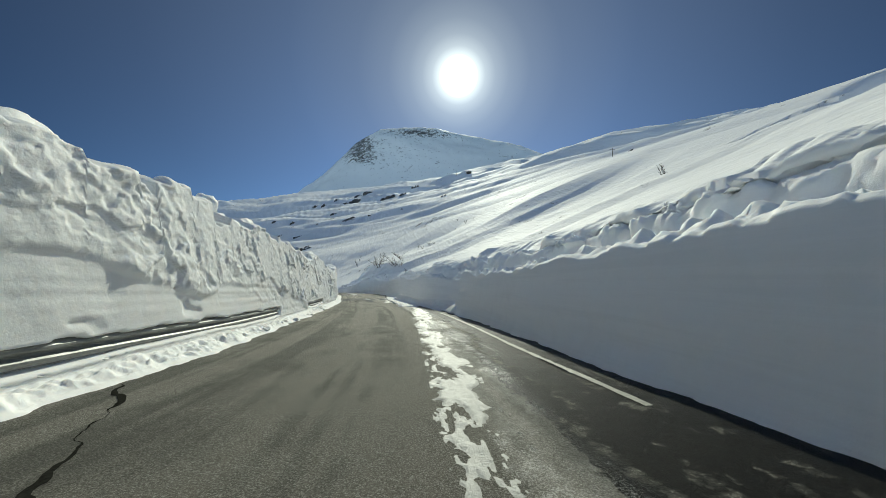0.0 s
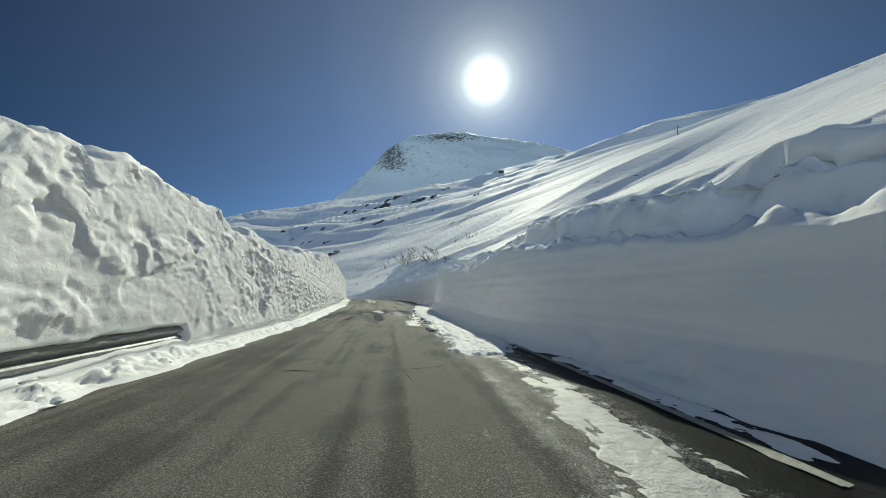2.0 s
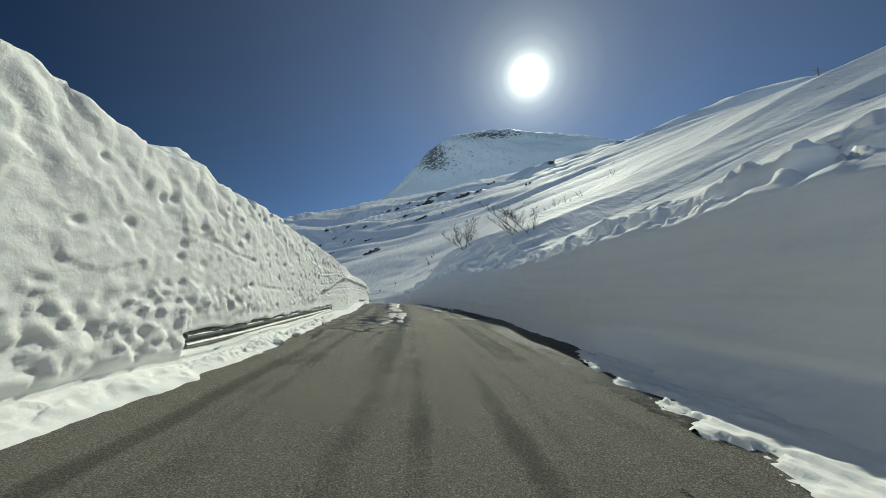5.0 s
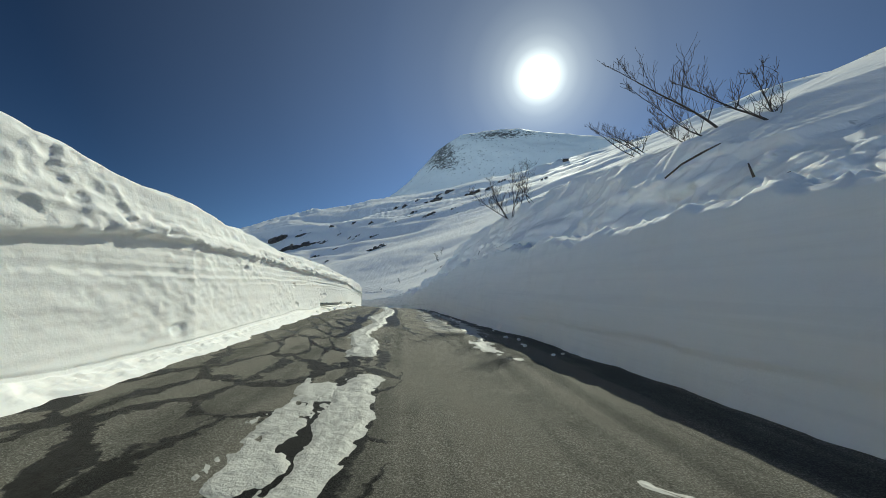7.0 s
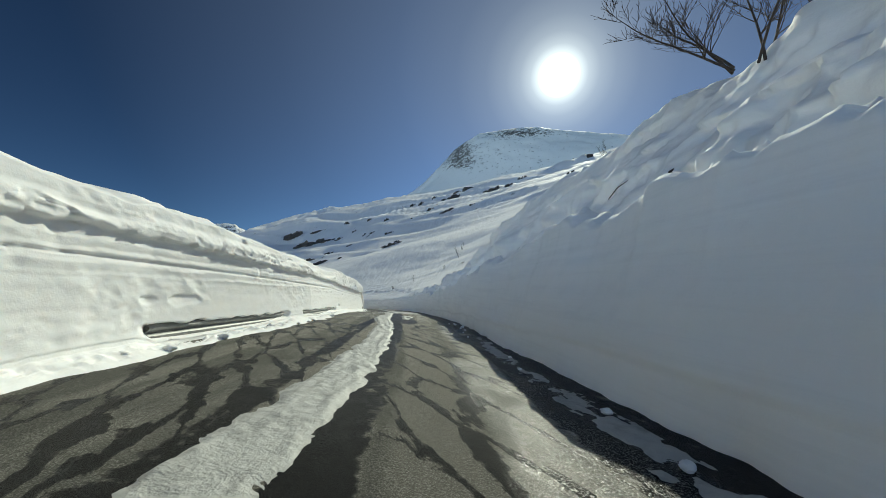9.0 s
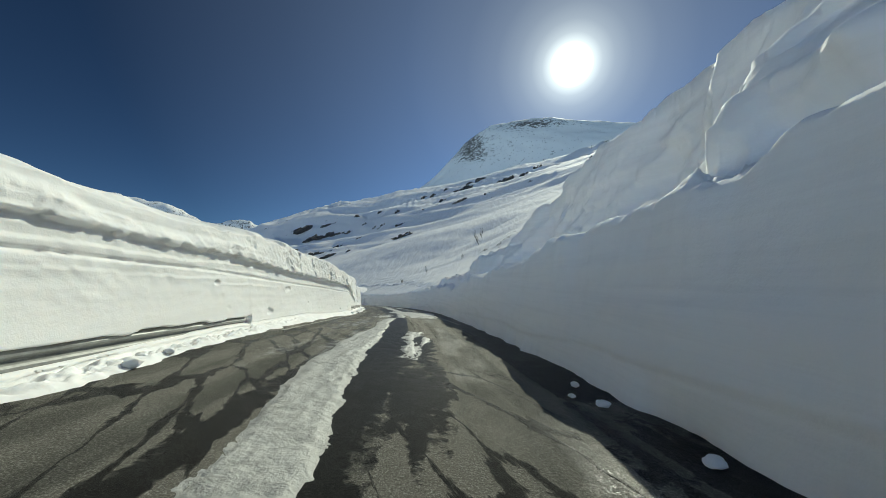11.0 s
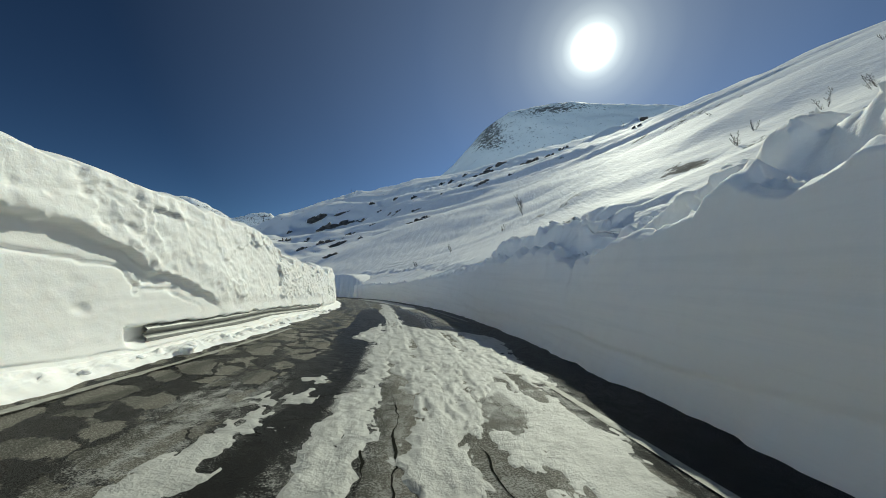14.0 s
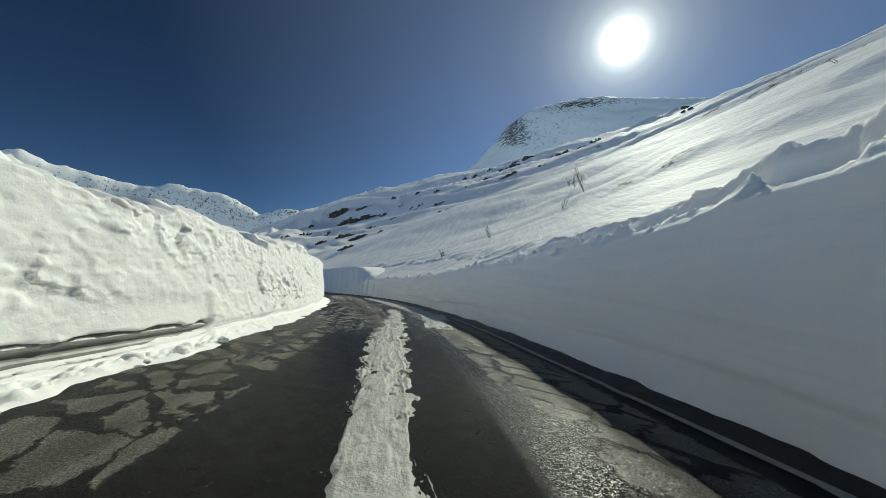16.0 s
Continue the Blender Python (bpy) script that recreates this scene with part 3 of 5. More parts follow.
# ---------------------------------------------------------------- ground to the horizon
def build_ground():
    az = np.concatenate([np.arange(-180, -84, 4.0), np.arange(-84, 72, 0.2), np.arange(72, 181, 4.0)])
    r = np.concatenate([[0.01, 5.0], np.geomspace(14, 60, 14)[:-1], np.geomspace(60, 1300, 150)[:-1], np.geomspace(1300, 3400, 90)])
    A, R = np.meshgrid(az, r, indexing="ij")
    x, y = MID[0] + R * np.sin(np.radians(A)), MID[1] + R * np.cos(np.radians(A))
    s, o = along(x, y)
    sc = np.clip(s, -30, 200)
    z = far_z(x, y)
    d = o - road_right(sc)
    off = smooth(-34, -20, s) * (1 - smooth(140, 172, s))
    hz = hill_z(x, y, s, o)
    w = smooth(28, 85, d)
    z = np.where(d > 0, hz, z)
    # kept under the roadside sheets, which lie over it
    sink = off * 2.6 * (1 - smooth(62, 84, d))
    base = line_at(sc)[..., 2]
    deep = off * (1 - smooth(14, 22, d))
    z = np.where(d > 0, (z - sink) * (1 - deep) + np.minimum(z - sink, base - 4.0) * deep, z)
    low = base - 4.0 - 0.12 * np.maximum(-o - 6, 0)
    wl_ = smooth(120, 420, R)
    z = np.where(d <= 0, np.minimum(low, -3 - 0.02 * R) * (1 - wl_) + z * wl_, z)
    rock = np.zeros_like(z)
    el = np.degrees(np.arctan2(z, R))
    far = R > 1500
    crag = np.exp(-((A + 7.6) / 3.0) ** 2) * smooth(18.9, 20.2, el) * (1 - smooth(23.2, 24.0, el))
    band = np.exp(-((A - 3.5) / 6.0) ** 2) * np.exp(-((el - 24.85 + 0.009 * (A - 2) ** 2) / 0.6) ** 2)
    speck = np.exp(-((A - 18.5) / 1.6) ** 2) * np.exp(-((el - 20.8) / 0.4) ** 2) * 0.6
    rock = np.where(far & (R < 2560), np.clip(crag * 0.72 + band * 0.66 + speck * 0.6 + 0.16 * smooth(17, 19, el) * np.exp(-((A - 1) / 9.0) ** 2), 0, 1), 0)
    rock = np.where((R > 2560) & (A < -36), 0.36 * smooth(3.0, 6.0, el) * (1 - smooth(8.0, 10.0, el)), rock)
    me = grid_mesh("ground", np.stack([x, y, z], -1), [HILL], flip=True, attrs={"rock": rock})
    tagged(new("ground", me), "snow-covered mountainside and snowy peaks with bare rock", "ground", kind="structure")


build_ground()

# ---------------------------------------------------------------- road
def band(s, lo, hi, o, a, b, soft=0.4, ends=1.5):
    return smooth(lo - ends, lo + ends, s) * (1 - smooth(hi - ends, hi + ends, s)) * smooth(a - soft, a + soft, o) * (1 - smooth(b - soft, b + soft, o))


def road_relief(s, o):
    return 0.009 * fbm(s / 3, o / 1.5, 91, 2) - 0.012


def build_road():
    s = np.arange(-12, 185, 0.11)
    u = np.linspace(0, 1, 110)
    S, U = np.meshgrid(s, u, indexing="ij")
    O = -(road_left(S) + 0.5) + U * (road_left(S) + road_right(S) + 1.3)
    p = place(S, O, road_relief(S, O))
    n1 = fbm(S / 3.2, O / 0.55, 31, 4)
    n2 = fbm(S / 1.1, O / 0.7, 37, 4)
    n3 = fbm(S / 2.6, O / 0.15, 39, 4)
    wet = 0.0
    for lo, hi, a, b, k in ((-12, 25, 1.9, 3.4, 0.80), (-12, 12, 1.3, 2.2, 0.64), (-12, 60, 2.5, 4.4, 0.75), (2, 12, 0.9, 1.3, 0.50), (33, 38.5, -0.75, -0.2, 0.85), (38, 42.8, -1.0, 0.05, 0.72), (36, 42, 0.1, 1.5, 0.62), (34, 46, 1.4, 3.4, 0.55),
                            (57, 64.5, -1.15, -0.35, 0.60), (64, 72, -0.85, -0.3, 0.52), (68, 96, -2.0, -1.5, 0.62), (70, 90, -0.95, -0.25, 0.86), (72, 90, 1.6, 3.4, 0.70),
                            (88, 128, -1.2, -0.3, 0.98), (88, 97, -0.5, 0.5, 0.62), (90, 119, 1.9, 3.6, 1.1), (95, 106, -4.0, -1.9, 0.36), (106, 140, -4.2, -0.6, 0.26), (108, 130, -1.7, -0.5, 0.85), (118.5, 150, 0.1, 1.35, 0.85), (117, 124, 1.2, 1.95, 0.66),
                            (106, 121, 2.2, 4.2, 0.9), (120, 185, 2.7, 4.4, 0.9), (128, 185, -3.5, 2.0, 0.48)):
        wet = np.maximum(wet, k * band(S, lo, hi, O, a, b, 0.22))
    wet = wet + (0.18 * n1 + 0.10 * n2 + 0.16 * n3) * (wet > 0.05)
    # cells of the crack network, drawn out along the lane past the bend
    net = 0.0
    for lo, hi, a, b, k in ((34.5, 44, -4.2, -0.4, 0.38), (36.5, 42, -3.4, -0.6, 0.80), (54, 67, -4.4, -0.3, 0.36), (57, 62.5, -2.6, -0.3, 0.80), (66, 91, -4.3, -1.5, 0.36), (68, 80, -3.0, -1.5, 0.5), (68, 91, -0.3, 1.5, 0.24), (76, 84, -0.3, 1.3, 0.32),
                            (90, 107, -4.4, -1.7, 0.30), (106, 150, -4.4, -0.6, 0.64), (117, 128, 1.3, 2.6, 0.35)):
        net = np.maximum(net, k * band(S, lo, hi, O, a, b, 0.25))
    length = 1.15 + 1.5 * smooth(62, 72, s) - 1.75 * smooth(98, 106, s)
    crack_u = np.repeat(np.cumsum(0.11 / length)[:, None], S.shape[1], 1)
    crack_v = (O + 0.34 * np.maximum(S - 64, 0)) / (0.85 - 0.30 * smooth(63, 67, S))
    wear = np.clip(0.30 + 0.45 * (np.exp(-((O - 0.35) / 0.4) ** 2) + np.exp(-((O + 1.3) / 0.4) ** 2)) + 0.40 * fbm(S / 9, O / 0.28, 35, 4) + 0.15 * n2, 0, 1)
    glaze = 0.0
    for lo, hi, a, b, k in ((-2, 13, 0.8, 1.6, 0.9), (12, 26, 1.2, 2.4, 0.8), (31, 34, 0.6, 1.2, 0.8), (36, 42, 0.2, 1.5, 1.0), (70, 80, 0.75, 2.4, 1.0), (78, 90, 1.2, 2.4, 0.9), (90, 98, 0.5, 1.4, 0.55), (97, 108, 0.72, 1.25, 0.65), (108, 114, 0.8, 2.0, 0.5), (118, 140, 1.0, 2.0, 1.0)):
        glaze = np.maximum(glaze, k * band(S, lo, hi, O, a, b, 0.2))
    glaze = glaze * (0.55 + 0.45 * smooth(-0.5, 0.3, n2 + 0.6 * n1))
    frost = 0.0
    for lo, hi, a, b, k in ((0, 10, 0.7, 1.3, 0.34), (5, 15, 0.9, 1.9, 0.50), (12, 27, 1.0, 2.2, 0.38), (108, 117, -0.8, 2.2, 0.42), (92, 106, -3.4, -1.6, 0.25), (106, 112, -2.6, -1.2, 0.34), (128, 150, -2.0, 2.2, 0.24)):
        frost = np.maximum(frost, k * band(S, lo, hi, O, a, b))
    frost = frost + (0.12 * n2 + 0.10 * n1 + 0.22 * n3) * (frost > 0.02)
    me = grid_mesh("road", p, [ASPHALT], attrs={"wet": wet, "wear": wear, "frost": frost, "glaze": np.clip(glaze, 0, 1), "net": net, "crack_u": crack_u, "crack_v": crack_v}, flip=True)
    tagged(new("road", me), "worn grey asphalt road, damp and cracked, between snow walls", "road", kind="structure")


build_road()


def crack_run(rng, rows, width, wander=0.06, branches=0.0, depth=0, quads=None):
    """A crack that wanders along the rows (s, o), with finer side cracks."""
    quads = [] if quads is None else quads
    a = np.array(rows, float)
    run = np.concatenate([[0], np.cumsum(np.hypot(np.diff(a[:, 0]), np.diff(a[:, 1])))])
    t = np.arange(0, run[-1], 0.07)
    if len(t) < 3:
        return quads
    k = rng.randint(0, 9999)
    s = np.interp(t, run, a[:, 0]) + wander * fbm(t / 0.5, t * 0, k, 4, 0.6)
    o = np.interp(t, run, a[:, 1]) + wander * fbm(t / 0.5, t * 0, k + 3, 4, 0.6)
    ds, do = np.gradient(s), np.gradient(o)
    ln = np.hypot(ds, do) + 1e-6
    w = 0.5 * width * np.clip(0.55 + 0.75 * fbm(t / 0.35, t * 0, k + 5, 3), 0.08, 1.8) * smooth(0, 0.25, t) * smooth(0, 0.4, run[-1] - t) + 0.0015
    ls, lo = s - do / ln * w, o + ds / ln * w
    rs, ro = s + do / ln * w, o - ds / ln * w
    L = place(ls, lo, road_relief(ls, lo) + 0.005)
    P = place(rs, ro, road_relief(rs, ro) + 0.005)
    quads.append((L, P))
    if depth < 2:
        for i in range(3, len(t) - 2):
            if rng.random() < branches * 0.07:
                side = rng.choice((-1, 1))
                head = math.atan2(do[i], ds[i]) + side * rng.uniform(0.6, 1.5)
                far = rng.uniform(0.5, 1.9) * (0.7 if depth else 1.0)
                mid = (s[i] + math.cos(head) * far * 0.5 + rng.uniform(-0.1, 0.1), o[i] + math.sin(head) * far * 0.5)
                head += rng.uniform(-0.7, 0.7)
                crack_run(rng, [(s[i], o[i]), mid, (mid[0] + math.cos(head) * far * 0.5, mid[1] + math.sin(head) * far * 0.5)], width * 0.6, wander, branches * 0.8, depth + 1, quads)
    return quads


def road_cracks(seed, runs, label):
    rng = random.Random(seed)
    quads = []
    for rows, width, wander, branches in runs:
        crack_run(rng, rows, width, wander, branches, 0, quads)
    verts, faces = [], []
    for L, P in quads:
        n0 = len(verts)
        for l, r in zip(L, P):
            verts += [l, r]
        faces += [(n0 + 2 * i, n0 + 2 * i + 2, n0 + 2 * i + 3, n0 + 2 * i + 1) for i in range(len(L) - 1)]
    me = mesh_of("cracks", verts, faces, TAR)
    tagged(new("road_cracks", me), label, "road cracks", "cracks in the asphalt", "stuff")


road_cracks(1, [([(5.3, -3.9), (4.4, -3.25), (3.5, -2.81), (2.2, -2.1)], 0.06, 0.07, 0.1)], "damp dark crack across the asphalt lane")
road_cracks(2, [([(24.5, -1.95), (24.25, -1.3), (24.1, -0.7)], 0.022, 0.05, 0.3), ([(23.8, -1.25), (23.75, -0.6), (23.6, -0.05)], 0.022, 0.05, 0.3), ([(24.0, -0.43), (24.1, 0.4), (24.3, 1.3)], 0.022, 0.05, 0.2), ([(24.1, 0.08), (23.7, 0.12), (23.2, 0.18)], 0.03, 0.05, 0.3)], "fine dark cracks across the dry asphalt")
road_cracks(3, [([(31.5, -2.6), (32.7, -2.25), (33.7, -2.0), (35.0, -1.75), (36.3, -1.94)], 0.08, 0.08, 0.4), ([(34.6, -1.75), (34.5, -1.2)], 0.05, 0.06, 0.4), ([(36.0, -1.7), (35.1, -0.63)], 0.05, 0.07, 0.4), ([(37.5, -1.8), (36.9, -0.8)], 0.05, 0.07, 0.4)], "branching damp dark cracks in worn asphalt")
road_cracks(4, [([(112.5, -0.5), (110.5, -0.4), (109, -0.36), (107.4, -0.33), (106, -0.24), (104.8, -0.22), (103.4, -0.24), (102.2, -0.14), (101.0, -0.17), (99, -0.1), (96.5, -0.05)], 0.02, 0.06, 0.4), ([(111.2, -0.11), (109.4, -0.04), (107.6, 0.03), (106, -0.05), (104, -0.02), (103, 0.06), (102.2, 0.07), (101, 0.12), (99, 0.12), (97.5, 0.2)], 0.02, 0.05, 0.4), ([(110.0, 0.68), (108.4, 0.66), (107.2, 0.61), (106, 0.52), (105.2, 0.42)], 0.02, 0.05, 0.3), ([(109.5, 0.32), (108.2, 0.42), (107.2, 0.43), (106, 0.33), (104.5, 0.28), (103, 0.36), (102.2, 0.42), (101.2, 0.52), (100, 0.56), (98, 0.62), (96, 0.6)], 0.022, 0.06, 0.35)], "wavy lengthwise dark cracks in dry asphalt")


# ---------------------------------------------------------------- snow wall on the valley side
def rail_zone(s, soft=0.22):
    z = 0.0
    for a, b in RAILS:
        z = np.maximum(z, smooth(a - soft, a + soft * 0.3, s + 0.4 * vnoise(s * 1.3, s * 0, 55)) * (1 - smooth(b - soft * 0.3, b + soft, s + 0.4 * vnoise(s * 1.3, s * 0, 57))))
    return z


def lumps(s, h, size, k, flat=1.0):
    d, v = cells(s / size + 0.25 * vnoise(s / size, h / size, k + 3), h / size * flat, k)
    return np.clip(1 - d * 1.25, 0, 1) ** 0.7 * (0.35 + 0.65 * v)


def build_left_wall():
    s = np.concatenate([np.arange(-12, 1, 0.3), np.arange(1, 136, 0.046), np.arange(136, 178, 0.2)])
    n = len(s)
    e, rl, rz = road_left(s), rail_line(s), rail_zone(s)
    early = 1 - smooth(54, 60, s) + smooth(117.0, 119.5, s)
    lump_s = 0.6 * lumps(s, s * 0 + 0.3, 1.1, 201) + 0.5 * lumps(s, s * 0 + 0.3, 0.5, 205)
    bite_s = fbm(s / 0.9, s * 0, 203, 3)
    top = left_top(s) + early * (0.26 * (lump_s - 0.25) + 0.08 * bite_s + 0.26 * facets(s / 1.7, s * 0 + 0.4, 209)) + (1 - early) * 0.05 * bite_s + 0.22 * smooth(92, 97, s) * (1 - early) * (lump_s - 0.3)
    foot = rl - 0.155
    cols = []

    def leg(a0, h0, a1, h1, count, tag, last=False):
        t = np.linspace(0, 1, count, endpoint=last)
        for q in t:
            cols.append((a0 + (a1 - a0) * q, h0 + (h1 - h0) * q, tag, q))

    berm_h = 0.14 + rz * np.clip(rail_mid(s) - 0.40, -0.10, 0.06) + 0.06 * vnoise(s / 2.3, s * 0, 77)
    lean = 0.10 + 0.04 * vnoise(s / 9, s * 0, 78)
    leg(e - 0.12, np.full(n, -0.05), e + 0.12, np.full(n, 0.035), 5, 0)
    leg(e + 0.12, np.full(n, 0.035), np.minimum(rl - 0.06, foot), berm_h, 16, 1)
    leg(np.minimum(rl - 0.06, foot), berm_h, foot + 0.02, berm_h + 0.08, 6, 2)
    leg(foot, berm_h + 0.08, foot + lean * top, top - 0.10, 80, 3)
    leg(foot + lean * top, top - 0.10, foot + lean * top + 0.35, top + 0.02, 7, 4)
    leg(foot + lean * top + 0.35, top + 0.02, foot + lean * top + 2.6, top + 0.10, 10, 5)
    leg(foot + lean * top + 2.6, top + 0.10, foot + lean * top + 9, top - 1.2, 6, 6)
    leg(foot + lean * top + 9, top - 1.2, foot + lean * top + 26, np.full(n, -6.0), 5, 6, True)
    A = np.stack([c[0] for c in cols], 1)
    H = np.stack([c[1] for c in cols], 1)
    tag = np.array([c[2] for c in cols])
    q = np.array([c[3] for c in cols])
    S = np.repeat(s[:, None], A.shape[1], 1)
    E = early[:, None]
    # where the face is broken rather than cut
    fade = smooth(111.5, 120.5, S + 0.9 * fbm(H / 0.5, S / 0.9, 65, 3))
    cut_line = 1.35 + (0.25 - 0.19 * smooth(60, 66, S)) * vnoise(S / 5, S * 0, 61) - 1.3 * smooth(15, 22, S) * (1 - smooth(56, 60, S)) + 0.55 * smooth(60, 66, S) * (1 - fade) - 1.6 * fade
    rough = smooth(-0.06, 0.10, H - cut_line - 0.35 * vnoise(S / 1.7, H / 1.7, 63) * E)
    cap = smooth(62, 68, S) * (1 - E) * smooth(0.14, 0.34, H - cut_line + 0.14 * vnoise(S / 1.3, S * 0, 64)) * (1 - 0.9 * smooth(91, 96, S))
    rough = rough * (1 - cap)
    face = ((tag == 3) | (tag == 4))[None, :] * np.ones_like(H)
    big = lumps(S, H, 1.25, 211, 0.8)
    mid = lumps(S + 0.5 * H, H, 0.52, 221)
    amp = np.interp(S, [0, 17, 24, 31, 35, 55, 60, 116, 120, 130], [0.46, 0.5, 0.62, 0.6, 0.42, 0.45, 0.55, 0.55, 0.55, 0.55])
    patch = 0.12 + 0.88 * smooth(-0.12, 0.22, fbm((S + 0.5 * H) / 1.5, H / 1.0, 243, 3))
    warp = 0.16 * fbm(S / 0.55, H / 0.55, 283, 3)
    slabs = facets((S + 0.3 * H + warp) / 1.15, (H - 0.12 * S + warp) / 0.62, 293)
    broken = facets((S - 0.35 * H + warp) / 0.46, (H + 0.15 * S - warp) / 0.31, 291)
    chips = facets((S + 0.2 * H) / 0.19, (H + 0.4 * warp) / 0.14, 288)
    pit_d, pit_v = cells(S / 0.62 + 0.3 * warp, H / 0.40, 295)
    pits = -0.05 * (1 - smooth(0.06, 0.24, pit_d)) * (pit_v > 0.62)
    flat = smooth(30, 34, S) * (1 - smooth(55, 59, S))
    crumbly = fbm((S + warp) / 0.8, (H - 0.25 * S + warp) / 0.5, 284, 6, 0.55)
    grain = fbm(S / 0.12, H / 0.09, 247, 3)
    knobs = amp * (0.30 + 0.70 * patch) * (0.10 * slabs + 0.065 * broken + 0.034 * chips + 0.035 * crumbly + 0.04 * big + 0.016 * grain)
    # ploughed face: smooth above, scraped lumps low down, long raking grooves between
    low_ = 1 - smooth(1.05, 1.75, H - 0.35 * vnoise(S / 3, S * 0, 298) + 0.03 * (S - 42))
    rows_ = lumps(S + 0.7 * H, H - 0.30 * S, 0.25, 299, 1.5)
    rake = (H + 0.085 * S + 0.06 * fbm(S / 1.4, H * 0, 286, 3)) / 0.62
    rake = np.abs(rake - np.floor(rake) - 0.5)
    grooves = -0.035 * (1 - smooth(0.0, 0.07, rake)) * smooth(0.0, 0.35, fbm(S / 3.2, H / 0.8, 296, 2)) * smooth(0.5, 0.8, H) * (1 - smooth(2.1, 2.5, H))
    carved = 0.022 * slabs + 0.014 * crumbly + 0.010 * chips * patch + low_ * (0.085 * (rows_ - 0.25) + 0.03 * broken + 0.016 * chips) + grooves + 0.10 * (mid - 0.3) * smooth(-0.2, 0.5, H - 2.4) + 0.008 * grain
    out_ = rough * ((knobs + 0.3 * pits) * (1 - flat) + (carved + pits * (1 - 0.5 * low_)) * flat)
    # packed layers that stand out in steps
    tier = (H + 0.05 * fbm(S / 2.5, H * 0, 292, 3) - 0.02 * S) / 0.17
    edge_ = (0.07 - 0.05 * smooth(64, 68, S)) * (_hash(np.floor(tier), np.floor(tier) * 0, 5) - 0.5) + 0.03 * (tier - np.floor(tier))
    tiers = smooth(57, 60, S) * (1 - smooth(95, 99, S)) * smooth(1.15, 1.3, H) * (1 - smooth(2.1, 2.5, H))
    out_ = out_ + tiers * (edge_ * (0.5 + 0.5 * smooth(-0.3, 0.3, fbm(S / 1.4, H / 0.2, 290, 3))))
    ledge = smooth(-0.03, 0.03, H - cut_line - 0.05 * facets(S / 0.3, S * 0, 300)) * (1 - E) * (0.13 + 0.05 * smooth(90, 98, S)) * (1 - cap * 0.6) * (1 - fade) + E * 0.05 * rough
    out_ = out_ + ledge
    # faint horizontal layers and tool marks on the cut part
    layer = (0.008 - 0.005 * smooth(60, 70, S)) * fbm(S / 6, H / 0.10, 251, 3) + 0.006 * fbm(S / 0.5, H / 0.35, 257, 4, 0.6) + 0.016 * fbm((S + 0.5 * H) / 0.34, H / 0.26, 259, 4, 0.6) * smooth(-0.1, 0.4, fbm(S / 2.4, H / 0.9, 261, 3)) * (1 - 0.6 * smooth(84, 92, S))
    groove = -0.05 * np.exp(-((H - (cut_line - 0.42 - 0.02 * vnoise(S / 4, S * 0, 262))) / 0.020) ** 2) * smooth(70, 80, S) * (1 - smooth(116, 117.5, S))
    scar = -0.10 * smooth(0.95, 1.15, fbm(S / 0.9, H / 0.40, 267, 2)) * 0.5 * (1 - rough)
    out_ = out_ + (1 - rough) * (layer + scar) + groove
    slot = -0.21 * rz[:, None] * (1 - smooth(0.13, 0.165, H - rail_mid(S) - 0.04 * vnoise(S / 0.4, S * 0, 269)))
    taper = np.where(tag == 3, smooth(0, 0.05, q), 1.0)[None, :]
    A = A - face * (out_ * (1 - 0.7 * rz[:, None] * (1 - smooth(0.7, 1.0, H))) + slot) * taper
    H = H + face * (rough * 0.05 * (mid - 0.3)) + (tag == 4)[None, :] * rough * 0.10 * (mid - 0.3) * np.sin(np.pi * np.clip(q, 0, 1))[None, :]
    # loose crumbs in front of the rail
    bm_ = ((tag == 1) | (tag == 2))[None, :] * np.sin(np.pi * np.where(tag == 1, np.clip(q * 0.7 + 0.15, 0, 1), 0.85))[None, :]
    crumb = 0.06 * lumps(S + 0.6 * A, A * 0.8, 0.20, 271) + 0.05 * lumps(S, A, 0.11, 277) - 0.04 + 0.06 * facets(S / 0.17, A / 0.14, 276) + 0.03 * facets(S / 0.10, A / 0.08, 278) + 0.06 * fbm(S / 0.45, A / 0.4, 279, 5, 0.6)
    H = H + bm_ * crumb * (0.35 + 0.35 * rz[:, None])
    A = A + (tag == 0)[None, :] * 0.10 * fbm(S / 0.7, S * 0, 281, 4) * 1.0 + (tag == 1)[None, :] * (1 - q)[None, :] * 0.10 * fbm(S / 0.7, S * 0, 281, 4)
    crown = ((tag == 5) | (tag == 6))[None, :]
    H = H + crown * (0.16 * fbm(S / 1.6, A / 1.6, 285, 4) * E + 0.04 * fbm(S / 2, A / 2, 287, 3) + 0.25 * (1 - E) * np.sin(np.pi * np.clip((A - (foot + 0.3)[:, None]) / 6, 0, 1)))
    fm = (rough[:-1, :-1] > 0.5).astype(int)
    fm[:, (tag[:-1] <= 2)] = 1
    me = grid_mesh("snow_wall", place(S, -A, H), [SNOW, SNOW_ROUGH], flip=False, face_mat=fm)
    tagged(new("snow_wall_valley", me), "sunlit ploughed snow wall, cut smooth below and lumpy on top", "snow wall", kind="structure")


build_left_wall()


